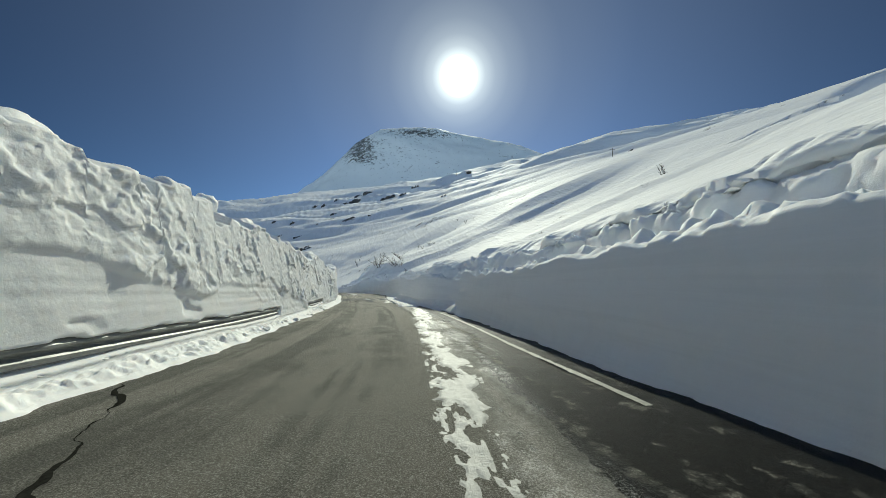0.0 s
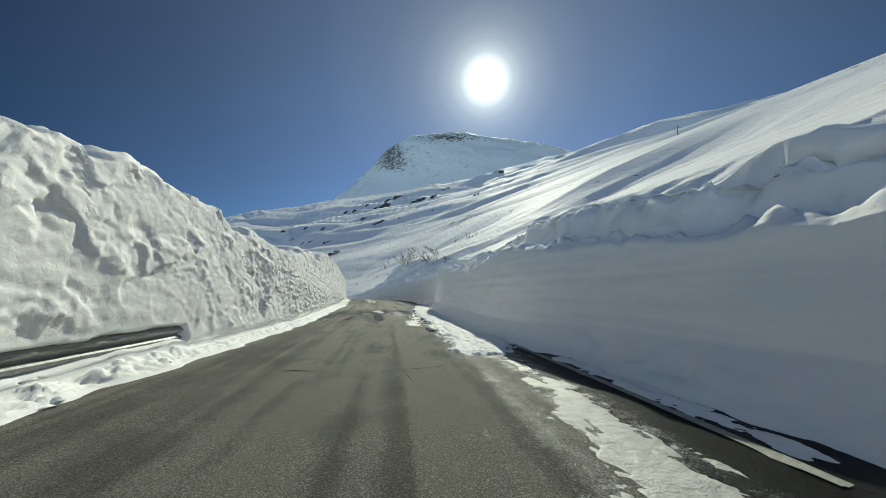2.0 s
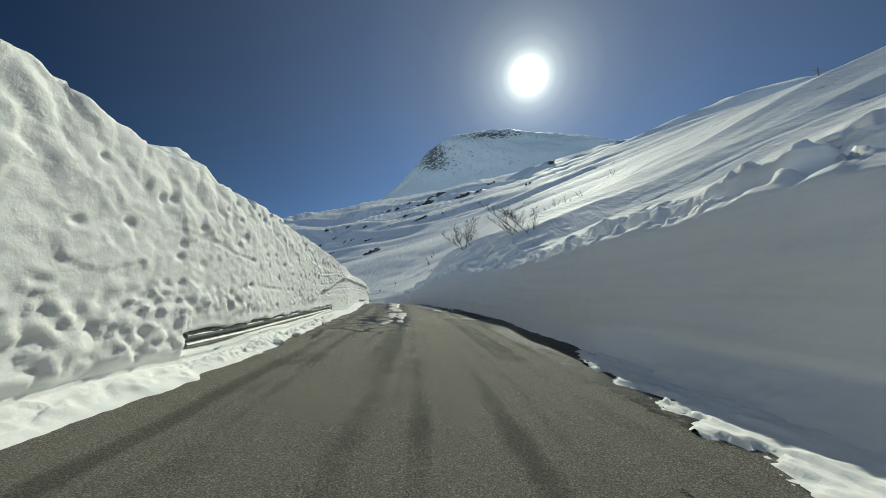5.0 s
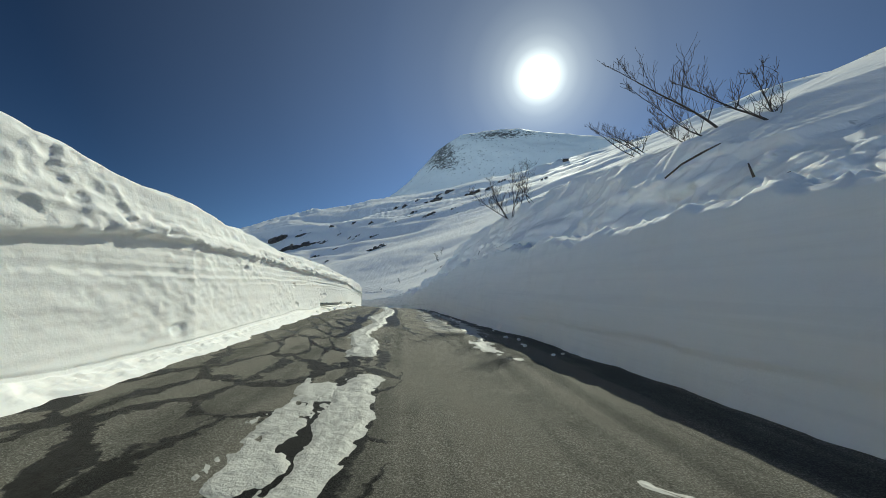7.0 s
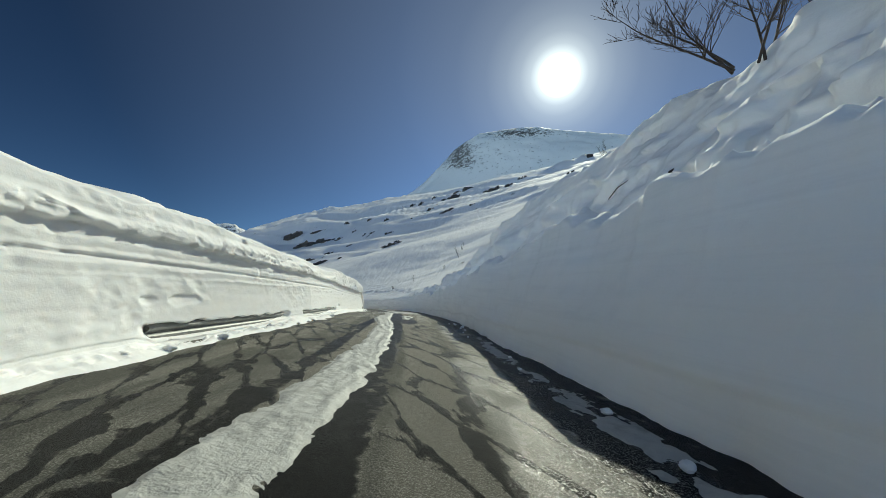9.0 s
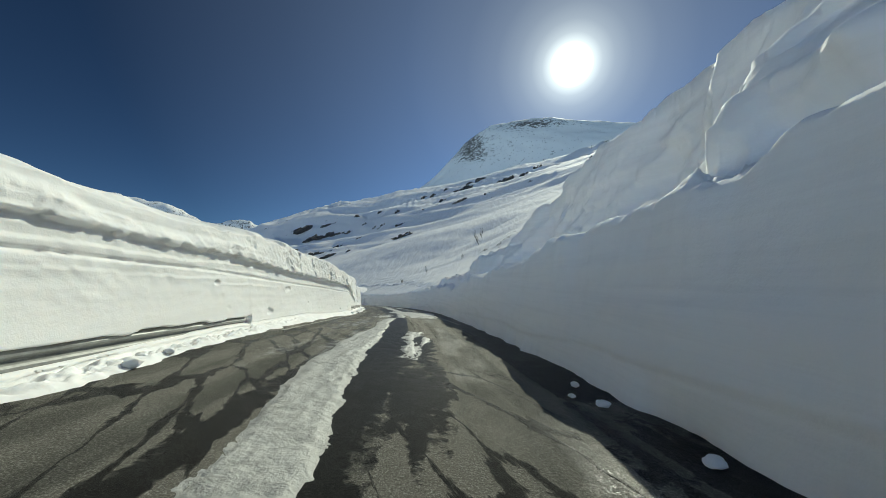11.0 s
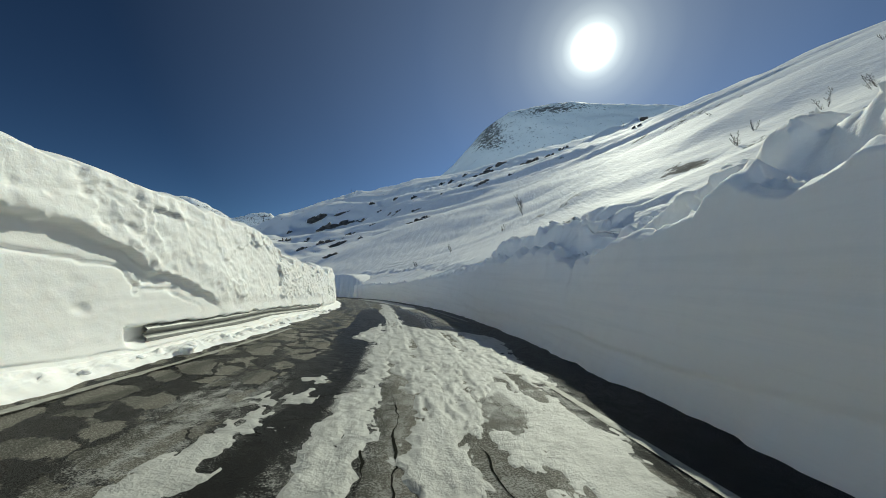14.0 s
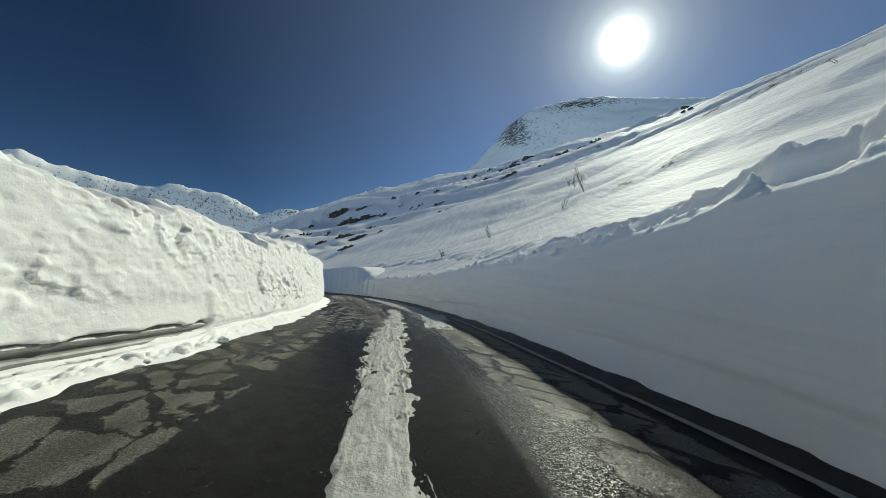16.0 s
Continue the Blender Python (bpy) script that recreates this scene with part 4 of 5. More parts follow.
# ---------------------------------------------------------------- snow wall and slope on the hill side
def build_right_wall():
    s = np.concatenate([np.arange(-12, 1, 0.3), np.arange(1, 136, 0.054), np.arange(136, 178, 0.2)])
    n = len(s)
    fr = road_right(s)
    rim = right_rim(s) + 0.08 * fbm(s / 0.9, s * 0, 301, 4) + 0.06 * vnoise(s / 2.4, s * 0, 303) + 0.05 * facets(s / 0.4, s * 0 + 0.3, 302)
    step = 0.65 * smooth(17.85, 18.15, s) * (1 - smooth(21, 29, s)) + 0.6 * smooth(43.0, 43.3, s) * (1 - smooth(47, 56, s)) + 0.18 * fbm(s / 5.5, s * 0, 305, 3) * (0.25 + 0.75 * smooth(9, 16, s))
    rim = rim + 0.16 * fbm(s / 0.9, s * 0, 304, 4) * smooth(60, 66, s) * (1 - smooth(118, 124, s))
    hb = heap_back(s)
    heap = heap_high(s)
    face0 = 0.24 + step - 0.14 * smooth(21, 28, s) * (1 - smooth(44, 52, s))
    face1 = face0 + 0.13 * fbm(s / 1.5, s * 0, 306, 3, 0.5) * smooth(62, 68, s) * (1 - smooth(116, 122, s)) + cut_lean(s) + 0.04 * vnoise(s / 4, s * 0, 307)
    steep = smooth(58, 66, s) * (1 - smooth(104, 109, s))
    block = smooth(90, 94, s) * (1 - smooth(104, 108, s))
    shelf = face1 + 2.7 * block + (0.28 + 0.55 * np.clip(vnoise(s / 2.7, s * 0, 309) + 0.45, 0, 1.2)) * (1 + 0.25 * steep) + 0.35 * smooth(56, 60, s) * (1 - smooth(70, 76, s))
    spill = -0.12 + 0.07 * vnoise(s / 3.3, s * 0, 311) + 0.70 * smooth(21, 28, s) * (1 - smooth(44, 52, s)) + 0.12 * smooth(66, 72, s)
    cols = []

    def leg(d0, h0, d1, h1, count, tag, last=False, power=1.0):
        for q in np.linspace(0, 1, count, endpoint=last):
            cols.append((d0 + (d1 - d0) * q, h0 + (h1 - h0) * q ** power, tag, q))

    z0 = np.zeros(n)
    leg(-spill, z0 - 0.05, z0 + face0, 0.5 + 0.1 * vnoise(s / 4, s * 0, 313), 18, 0, power=1.9)
    leg(face0, 0.5 + 0.1 * vnoise(s / 4, s * 0, 313), face1, rim - 0.04, 46, 1)
    leg(face1, rim - 0.04, face1 + 0.07, rim + 0.02, 4, 2)
    leg(face1 + 0.07, rim + 0.02, shelf, rim + 0.10, 10, 3)
    leg(shelf, rim + 0.10, np.maximum(hb, shelf + 0.25 + 0.35 * block), rim + heap, 36, 4)
    far = np.maximum(hb, shelf + 0.25 + 0.35 * block)
    for q in np.concatenate([np.linspace(0, 3.5, 18), np.geomspace(3.8, 92, 38)]):
        cols.append((far + q, rim + heap, 5, q))
    D = np.stack([c[0] for c in cols], 1)
    H = np.stack([c[1] for c in cols], 1)
    tag = np.array([c[2] for c in cols])
    q = np.array([c[3] for c in cols])
    S = np.repeat(s[:, None], D.shape[1], 1)
    ST = steep[:, None]
    # gentle relief of the cut
    face = (tag == 1)[None, :]
    D = D - face * ((0.05 * fbm(S / 2.6, H / 0.9, 321, 3) + 0.010 * fbm(S / 0.4, H / 0.3, 327, 2)) * (0.35 + 0.65 * smooth(8, 16, S)) + 0.007 * fbm(S / 7, H / 0.12, 323, 2)) * np.where(tag == 1, smooth(0, 0.15, q) * (0.3 + 0.7 * smooth(0, 0.3, 1 - q)), 1)[None, :]
    # the plough has undercut the foot
    D = D - face * 0.08 * smooth(0.50, 0.535, H - 0.05 * vnoise(S / 1.5, S * 0, 325) - 0.09 * vnoise(S / 5, S * 0, 324)) * (smooth(24, 28, S) * (1 - smooth(50, 56, S)) + 0.8 * smooth(58, 62, S) * (1 - smooth(150, 160, S)))
    # foot: spilled snow
    H = H + (tag == 0)[None, :] * np.sin(np.pi * q)[None, :] * (0.06 * fbm(S / 0.7, D / 0.5, 331, 4) + 0.08 * lumps(S, D, 0.35, 333))
    D = D + (tag == 0)[None, :] * (1 - q)[None, :] * 0.12 * fbm(S / 0.9, S * 0, 335, 4)
    # ragged, flaring edge where the cut steps back
    notch = lambda x: 0.65 * smooth(17.85, 18.15, x) * (1 - smooth(21, 29, x))
    flare = 1.3 * (1 - smooth(0.1, 1.1, H)) ** 1.6 + 0.10 * fbm(H / 0.22, H * 0 + 2, 326, 4) - 0.25 * smooth(1.4, 2.0, H)
    D = D + np.where(tag == 1, 1.0, np.where(tag == 0, smooth(0.0, 0.6, q), 0.0))[None, :] * (notch(S - flare) - notch(S))
    rag = 0.16 * fbm(H / 0.28, H * 0 + 2, 329, 4) + 0.10 * facets(H / 0.4, H * 0 + S * 0, 330)
    S = S + face * rag * np.exp(-((S - 43.15) / 0.5) ** 2)
    # rim and shelf: crumbled crust
    bump_ = lumps(S, D, 0.55, 341)
    H = H + ((tag == 3))[None, :] * np.sin(np.pi * q)[None, :] * (0.20 * (bump_ - 0.25) + 0.14 * facets(S / 0.45, D / 0.36, 345) + 0.08 * facets(S / 0.2, D / 0.16, 346) + 0.08 * fbm(S / 0.4, D / 0.4, 343, 5, 0.6))
    # heap: bitten scarp
    hp = (tag == 4)[None, :] * np.sin(np.pi * np.clip(q, 0, 1))[None, :] * (1 - 0.85 * smooth(128, 138, S))
    bite = lumps(S, H * 0.6, 1.5, 351)
    bite2 = lumps(S, H, 0.6, 353)
    climb = np.where(tag == 4, q, 0)[None, :]
    lift = (heap - 0.10)[:, None] * (ST * 0.08 * (smooth(0, 0.09, climb) - climb) + (1 - ST) * 0.72 * (smooth(0, 0.20, climb) - climb))
    lift = lift * (1 - smooth(126, 136, S))
    H = H + (tag == 4)[None, :] * lift
    low = (1 - smooth(0.10, 0.45, climb)) * smooth(0, 0.03, climb)
    lobe = 1.1 * fbm(S / 1.3, H / 0.8, 373, 4)
    scoop = lumps(S + 0.8 * H, H * 0.8, 1.7, 375)
    D = D - hp * (0.34 * bite + 0.16 * bite2 + 0.22 * facets(S / 0.8, H / 0.5, 377) + 0.10 * facets(S / 0.32, H / 0.26, 376) + 0.10 * fbm(S / 0.5, H / 0.4, 359, 5, 0.6) - 0.34) * (1 - ST)
    D = D - (tag == 4)[None, :] * ST * (0.34 * low * lobe + np.sin(np.pi * np.clip(climb, 0, 1)) * (0.62 * (0.35 - scoop) + 0.12 * facets((S + 0.9 * H) / 1.3, (H - 0.2 * S) / 0.6, 379) + 0.16 * fbm(S / 2.6, H / 0.9, 357, 4, 0.5)))
    H = H + hp * (1 - 0.8 * ST) * (0.22 * (bite2 - 0.3) + 0.12 * facets(S / 0.6, D / 0.5, 378) + 0.05 * facets(S / 0.25, D / 0.2, 380) + 0.10 * fbm(S / 0.6, D / 0.6, 358, 4))
    up = (tag == 5)[None, :]
    P = place(S, fr[:, None] + D, H)
    s5, o5 = S, fr[:, None] + D
    z5 = hill_z(P[..., 0], P[..., 1], s5, o5)
    crumbs = (0.13 * fbm(S / 1.1, D / 1.1, 361, 4) + 0.30 * (lumps(S, D, 1.3, 363) - 0.3) * (1 - 0.4 * ST)) * (1 - smooth(0.2, 2.5, q))[None, :]
    P[..., 2] = np.where(up, z5 + crumbs + (1 - smooth(0, 3, q))[None, :] * (rim - right_rim(s))[:, None], P[..., 2])
    dip = np.zeros(P.shape[1])
    dip[-6:] = (0.1, 0.3, 0.7, 1.3, 2.2, 4.0)
    P[..., 2] -= dip[None, :] + up * (3.0 * smooth(150, 178, S) * smooth(30, 50, D))
    me = grid_mesh("snow_wall", P, [SNOW, HILL], flip=True, attrs={"rock": np.zeros_like(S)}, face_mat=np.repeat((tag[:-1] == 5)[None, :], n - 1, 0).astype(int))
    tagged(new("snow_wall_hillside", me), "shaded vertical snow cutting with crumbled crust and smooth slope above", "snow wall", kind="structure")


build_right_wall()


# ---------------------------------------------------------------- ice and slush lying on the road
def ice_strip(rows, thick=0.03, ragged=0.10, holes=0.25, seed=1, label="dirty white ice strip lying on the asphalt", mat=None, tracks=()):
    """A sheet of ice from rows of s, near edge, far edge; its rim is torn and it has holes worn through."""
    a = np.array(rows, float)
    s = np.arange(a[0, 0] - 0.2, a[-1, 0] + 0.2, 0.04)
    lo, hi = np.interp(s, a[:, 0], a[:, 1]), np.interp(s, a[:, 0], a[:, 2])
    wid = float(np.max(hi - lo))
    m = int(np.clip((wid + 0.3) / 0.035, 10, 90))
    u = np.linspace(0, 1, m)
    S = np.repeat(s[:, None], m, 1)
    mg = min(0.16, 0.7 * wid)
    O = (lo - mg)[:, None] + (hi - lo + 2 * mg)[:, None] * u[None, :]
    torn = fbm(S / 0.45, O / 0.3, seed, 4, 0.6) + 0.5 * vnoise(S / 1.7, O / 1.5, seed + 3) + 0.45 * facets(S / 0.16, O / 0.10, seed + 4)
    edge = np.minimum(O - lo[:, None], hi[:, None] - O) + ragged * torn
    ends = np.minimum(S - a[0, 0], a[-1, 0] - S) * 0.4
    edge = np.minimum(edge, ends + ragged * fbm(S / 0.3, O / 0.3, seed + 5, 3))
    worn = smooth(0.1, 0.7, fbm(S / 0.9, O / 0.28, seed + 9, 5, 0.6))
    h = thick * smooth(-0.01, min(0.03 + 1.5 * thick, 0.4 * wid), edge) * (1 + 0.35 * fbm(S / 0.9, O / 0.14, seed + 7, 4)) - holes * thick * 1.8 * worn + 0.22 * thick * facets(S / 0.11, O / 0.07, seed + 13) + 0.25 * thick * fbm(S / 0.12, O / 0.10, seed + 15, 3)
    for c, w in tracks:
        away = np.abs(O - c - 0.05 * vnoise(S / 4, S * 0, seed + 21))
        tread = 0.5 + 0.5 * np.sin(2 * math.pi * (S / 0.16 + 1.5 * away / w))
        h = h - thick * (0.75 + 0.35 * tread) * (1 - smooth(w * 0.75, w, away)) * smooth(-0.5, 0.2, vnoise(S / 1.3, O, seed + 23))
    h = np.where(edge < 0, np.maximum(-0.03, -0.006 + 0.25 * edge), np.maximum(h, -0.012) - 0.006)
    me = grid_mesh("ice", place(S, O, h), [mat or SLUSH], flip=True)
    return tagged(new("ice_patch", me), label, "ice patch", "ice on the road")


ice_strip([(1.5, 0.35, 0.75), (4.3, 0.5, 0.9), (5.8, 0.55, 1.08), (6.5, 0.54, 1.1), (8, 0.58, 1.08), (10, 0.7, 1.12), (12, 0.78, 0.93), (13, 0.8, 1.0), (14, 0.83, 1.15), (16, 0.95, 1.4)], 0.012, 0.17, 1.7, 401, "thin broken streak of wet slush on the asphalt")
ice_strip([(13.6, 1.2, 1.4), (16, 1.15, 1.6), (19, 1.3, 1.95), (22.5, 1.6, 2.4), (24.3, 1.9, 2.4)], 0.010, 0.24, 1.2, 405, "broken patch of wet slush on the asphalt")
ice_strip([(20.5, 2.95, 3.2), (22.6, 2.9, 3.3), (24.4, 2.85, 3.2)], 0.03, 0.10, 0.2, 409, "narrow strip of snow lying at the foot of the cutting", SNOW_ROUGH)
ice_strip([(24.7, 1.6, 2.2), (25.6, 1.2, 2.6), (28, 1.3, 3.0), (30, 1.3, 3.25), (33, 1.36, 3.2), (36, 1.55, 3.3), (40, 1.65, 3.45), (42, 1.7, 3.5), (44, 2.1, 3.6), (46.5, 2.6, 3.8), (51, 3.35, 3.8)], 0.05, 0.16, 0.25, 411, "lumpy wet snow ledge along the foot of the cutting", SNOW_ROUGH)
ice_strip([(30.6, 0.85, 1.1), (31.7, 0.6, 0.95), (33, 0.85, 1.2), (35, 1.1, 1.45), (37.7, 1.35, 1.7)], 0.012, 0.16, 0.9, 415, "thin streak of wet slush beside the snow ledge")
ice_strip([(38.4, -0.44, -0.36), (39.3, -0.5, -0.34), (40.1, -0.85, -0.4), (41, -1.0, -0.45), (41.8, -0.8, -0.5)], 0.010, 0.16, 1.7, 421, "thin broken patch of slush on wet asphalt")
ice_strip([(57.5, -1.52, -1.2), (58.5, -1.38, -1.08), (59, -1.32, -0.9), (60, -1.2, -0.97), (60.9, -1.22, -1.03), (62.1, -1.35, -0.98), (63.9, -1.4, -0.98)], 0.014, 0.12, 1.2, 431, "ragged strip of grey ice on the asphalt")
ice_strip([(60, -0.72, -0.55), (61.3, -0.93, -0.55), (62.3, -0.8, -0.42), (63.5, -0.92, -0.5), (64.2, -0.8, -0.45)], 0.02, 0.06, 0.25, 435, "short strip of grey ice on the asphalt")
ice_strip([(58.2, -0.7, -0.5), (59.3, -0.82, -0.62)], 0.012, 0.07, 0.5, 437, "small scrap of grey ice on the asphalt")
ice_strip([(57.6, 1.30, 1.35), (58.3, 0.97, 1.04), (58.9, 0.7, 0.78), (59.6, 0.33, 0.42), (60.7, 0.04, 0.11)], 0.006, 0.05, 1.5, 438, "thin pale thread of slush across the dry asphalt")
ice_strip([(59.4, 3.4, 3.5), (59.9, 2.8, 2.9), (60.6, 2.36, 2.45), (61.4, 1.58, 1.65)], 0.006, 0.05, 1.6, 439, "thin pale thread of slush across the dry asphalt")
ice_strip([(65.7, -1.2, -0.62), (67, -1.28, -0.7), (68.6, -1.57, -1.08), (69.6, -1.5, -1.0), (72, -1.25, -0.82), (74.9, -1.68, -0.9), (76, -1.54, -0.77), (78.4, -1.34, -0.62), (82, -1.2, -0.5), (88, -1.4, -0.7), (92, -1.85, -1.1), (95.4, -1.85, -1.08), (97.3, -1.7, -1.14), (99, -1.6, -1.13), (102, -1.68, -1.2), (104.7, -1.5, -1.1), (106.8, -1.2, -0.95)], 0.032, 0.055, 0.10, 441, "long ridge of dirty white ice between the lanes")
ice_strip([(65.5, 1.9, 2.1), (67, 1.5, 1.8), (68, 1.7, 2.1), (70, 1.95, 2.4), (74, 2.05, 2.4), (80, 2.1, 2.35), (84, 2.1, 2.3)], 0.016, 0.2, 1.1, 451, "broken fringe of wet ice along the snow wall")
ice_strip([(92.6, -0.32, 0.0), (94.2, -0.35, 0.1), (95.2, -0.36, 0.27), (95.9, -0.42, 0.26), (96.4, -0.3, 0.14), (97.8, -0.22, 0.08)], 0.02, 0.10, 0.7, 455, "broken patch of ice with tyre marks", None, ((0.0, 0.16),))
ice_strip([(108.3, -0.78, -0.5), (110, -0.74, -0.4), (111.3, -0.68, -0.32), (113.3, -0.68, -0.26), (116, -0.7, -0.2), (117, -0.5, -0.22)], 0.022, 0.10, 0.4, 461, "ragged ridge of dirty ice on wet asphalt")
ice_strip([(108.3, 0.05, 0.5), (109.3, -0.02, 0.54), (110, -0.1, 0.66), (110.6, 0.0, 0.85), (111.3, 0.1, 1.0), (112.9, -0.2, 1.3), (114, -0.3, 1.4)], 0.022, 0.11, 0.6, 463, "packed slush strip with tyre treads on wet asphalt", None, ((0.25, 0.15),))
ice_strip([(108.6, 0.9, 1.7), (110, 0.9, 2.05), (111.4, 0.95, 2.05), (113.2, 1.0, 2.25)], 0.009, 0.2, 1.3, 464, "glassy broken sheet of wet ice on the lane")
ice_strip([(112.6, -0.1, 1.9), (113.4, -0.35, 2.2), (115.4, -0.75, 2.6), (116.2, -1.15, 2.55), (117.0, -1.15, 2.5), (117.9, -1.0, 1.8), (118.6, -0.8, 0.8), (119.1, -0.6, 0.35), (120, -0.6, 0.22), (122.2, -0.48, 0.16), (124.9, -0.53, 0.12), (127.8, -0.48, 0.24), (134, 0.19, 0.63), (138, 0.5, 0.9)], 0.022, 0.10, 0.5, 465, "packed wet slush with tyre tracks over the lane", None, ((0.25, 0.13), (1.35, 0.14), (-0.5, 0.10)))
ice_strip([(130, 1.2, 1.9), (135, 1.8, 2.7), (142, 1.2, 2.5), (150, 1.0, 2.4), (156, 1.4, 2.0)], 0.02, 0.3, 0.8, 471, "broken patch of slush on wet asphalt")
ice_strip([(106.8, -2.3, -2.0), (109.2, -1.8, -1.4), (110, -1.7, -1.28), (111, -1.62, -1.15), (112.2, -1.5, -1.2)], 0.008, 0.2, 1.8, 475, "thin broken patch of slush on wet asphalt")


# ---------------------------------------------------------------- road paint
def paint_line(rows, width=0.11):
    a = np.array(rows, float)
    s = np.arange(a[0, 0], a[-1, 0], 0.1)
    o = np.interp(s, a[:, 0], a[:, 1])
    u = np.linspace(-0.5, 0.5, 5)
    S = np.repeat(s[:, None], 5, 1)
    O = o[:, None] + u[None, :] * width * (1 + 0.12 * vnoise(S * 3, S * 0, 501))
    worn = smooth(0.35, 0.75, fbm(S / 0.35, O / 0.05, 503, 3))
    me = grid_mesh("edge_line", place(S, O, 0.005 - 0.012 * worn), [PAINT], flip=True)
    tagged(new("edge_line", me), "worn white painted road edge line", "road marking", kind="structure")


paint_line([(3.6, 2.70), (8, 2.56), (17, 2.74), (19, 2.74)])
paint_line([(20.3, 2.80), (26, 2.74), (31, 2.6)])
paint_line([(96, -3.95), (108, -3.72), (116, -3.32), (118, -3.25)])
paint_line([(103, 2.30), (107, 2.24), (112, 2.05)])
paint_line([(121.5, 3.05), (126, 2.9), (134, 2.9)])


# ---------------------------------------------------------------- guard rails
def tube(points, radii, sides=6):
    pts = [Vector(p) for p in points]
    verts, faces = [], []
    for i, p in enumerate(pts):
        t = (pts[min(i + 1, len(pts) - 1)] - pts[max(i - 1, 0)]).normalized()
        a = t.orthogonal().normalized()
        b = t.cross(a)
        for k in range(sides):
            w = 2 * math.pi * k / sides
            verts.append(p + (a * math.cos(w) + b * math.sin(w)) * radii[i])
    for i in range(len(pts) - 1):
        for k in range(sides):
            k2 = (k + 1) % sides
            faces.append((i * sides + k, i * sides + k2, (i + 1) * sides + k2, (i + 1) * sides + k))
    faces.append(tuple(range(sides))[::-1])
    faces.append(tuple((len(pts) - 1) * sides + k for k in range(sides)))
    return verts, faces


# section of the two-wave beam: depth towards the road, height
WAVE = [(0.0, 0.155), (0.022, 0.150), (0.060, 0.118), (0.081, 0.092), (0.081, 0.062), (0.055, 0.036), (0.012, 0.012), (0.012, -0.012),
        (0.055, -0.036), (0.081, -0.062), (0.081, -0.092), (0.060, -0.118), (0.022, -0.150), (0.0, -0.155)]


def guard_rail(s0, s1):
    root = place(np.array(s0), np.array(-rail_line(s0)), np.array(0.0))
    th = thing("guardrail", root, "grey galvanised steel guardrail half buried in ploughed snow", "guardrail", "guardrails along the valley side")
    seg = 4.0
    joints = [s0] + [x for x in np.arange(math.ceil(s0 / seg) * seg, s1, seg) if x - s0 > 0.6 and s1 - x > 0.6] + [s1]
    for a, b in zip(joints[:-1], joints[1:]):
        s = np.linspace(a, b + (0.12 if b < s1 else 0), max(3, int((b - a) / 0.5) + 2))
        loop = WAVE + [(d - 0.004, h * 0.985) for d, h in WAVE[::-1]]
        d = np.array([p[0] for p in loop])
        h = np.array([p[1] for p in loop])
        lap = 0.004 * ((np.arange(len(s)) == len(s) - 1) & (b < s1))
        sag = 0.012 * vnoise(s / 5, s * 0, 601)
        P = place(s[:, None], -(rail_line(s)[:, None] - d[None, :] - lap[:, None]), rail_mid(s)[:, None] + h[None, :] + sag[:, None]) - root
        nn = len(loop)
        verts = P.reshape(-1, 3)
        faces = [(i * nn + k, i * nn + (k + 1) % nn, (i + 1) * nn + (k + 1) % nn, (i + 1) * nn + k) for i in range(len(s) - 1) for k in range(nn)]
        faces += [tuple(range(nn)), tuple((len(s) - 1) * nn + k for k in range(nn))[::-1]]
        part("rail", mesh_of("rail", verts, faces, STEEL, False), th)
        # splice bolts
        for dh in (0.077, -0.077):
            c = place(np.array(a + 0.08), np.array(-(rail_line(a) - 0.083)), np.array(rail_mid(a) + dh)) - root
            v, f = tube([Vector(c), Vector(c) + Vector((0.012, 0, 0))], [0.014, 0.010], 6)
            part("bolt", mesh_of("bolt", v, f, STEEL, False), th)
    for x in np.arange(math.ceil((s0 + 0.3) / seg) * seg, s1, seg):
        c = place(np.array(x), np.array(-(rail_line(x) + 0.07)), np.array(0.0)) - root
        v, f = [], []
        for zz in (-0.15, float(rail_mid(x)) + 0.11):
            for dx, dy in ((-0.055, -0.04), (0.055, -0.04), (0.055, -0.028), (-0.043, -0.028), (-0.043, 0.028), (0.055, 0.028), (0.055, 0.04), (-0.055, 0.04)):
                v.append((c[0] + dx, c[1] + dy, c[2] + zz))
        f = [(k, (k + 1) % 8, 8 + (k + 1) % 8, 8 + k) for k in range(8)] + [tuple(range(8))[::-1], tuple(range(8, 16))]
        part("post", mesh_of("post", v, f, RUST, False), th, "weathered steel channel post")


for a, b in RAILS:
    guard_rail(a, b)


# ---------------------------------------------------------------- bare birches and shrubs
def grow(rng, start, direct, length, rad, bend, steps):
    pts, rads, p, d = [Vector(start)], [rad], Vector(start), Vector(direct).normalized()
    for i in range(steps):
        d = (d + Vector((rng.uniform(-1, 1), rng.uniform(-1, 1), rng.uniform(-0.6, 1.0))) * bend).normalized()
        p = p + d * (length / steps)
        pts.append(p.copy())
        rads.append(max(rad * (1 - 0.85 * (i + 1) / steps), 0.004))
    return pts, rads


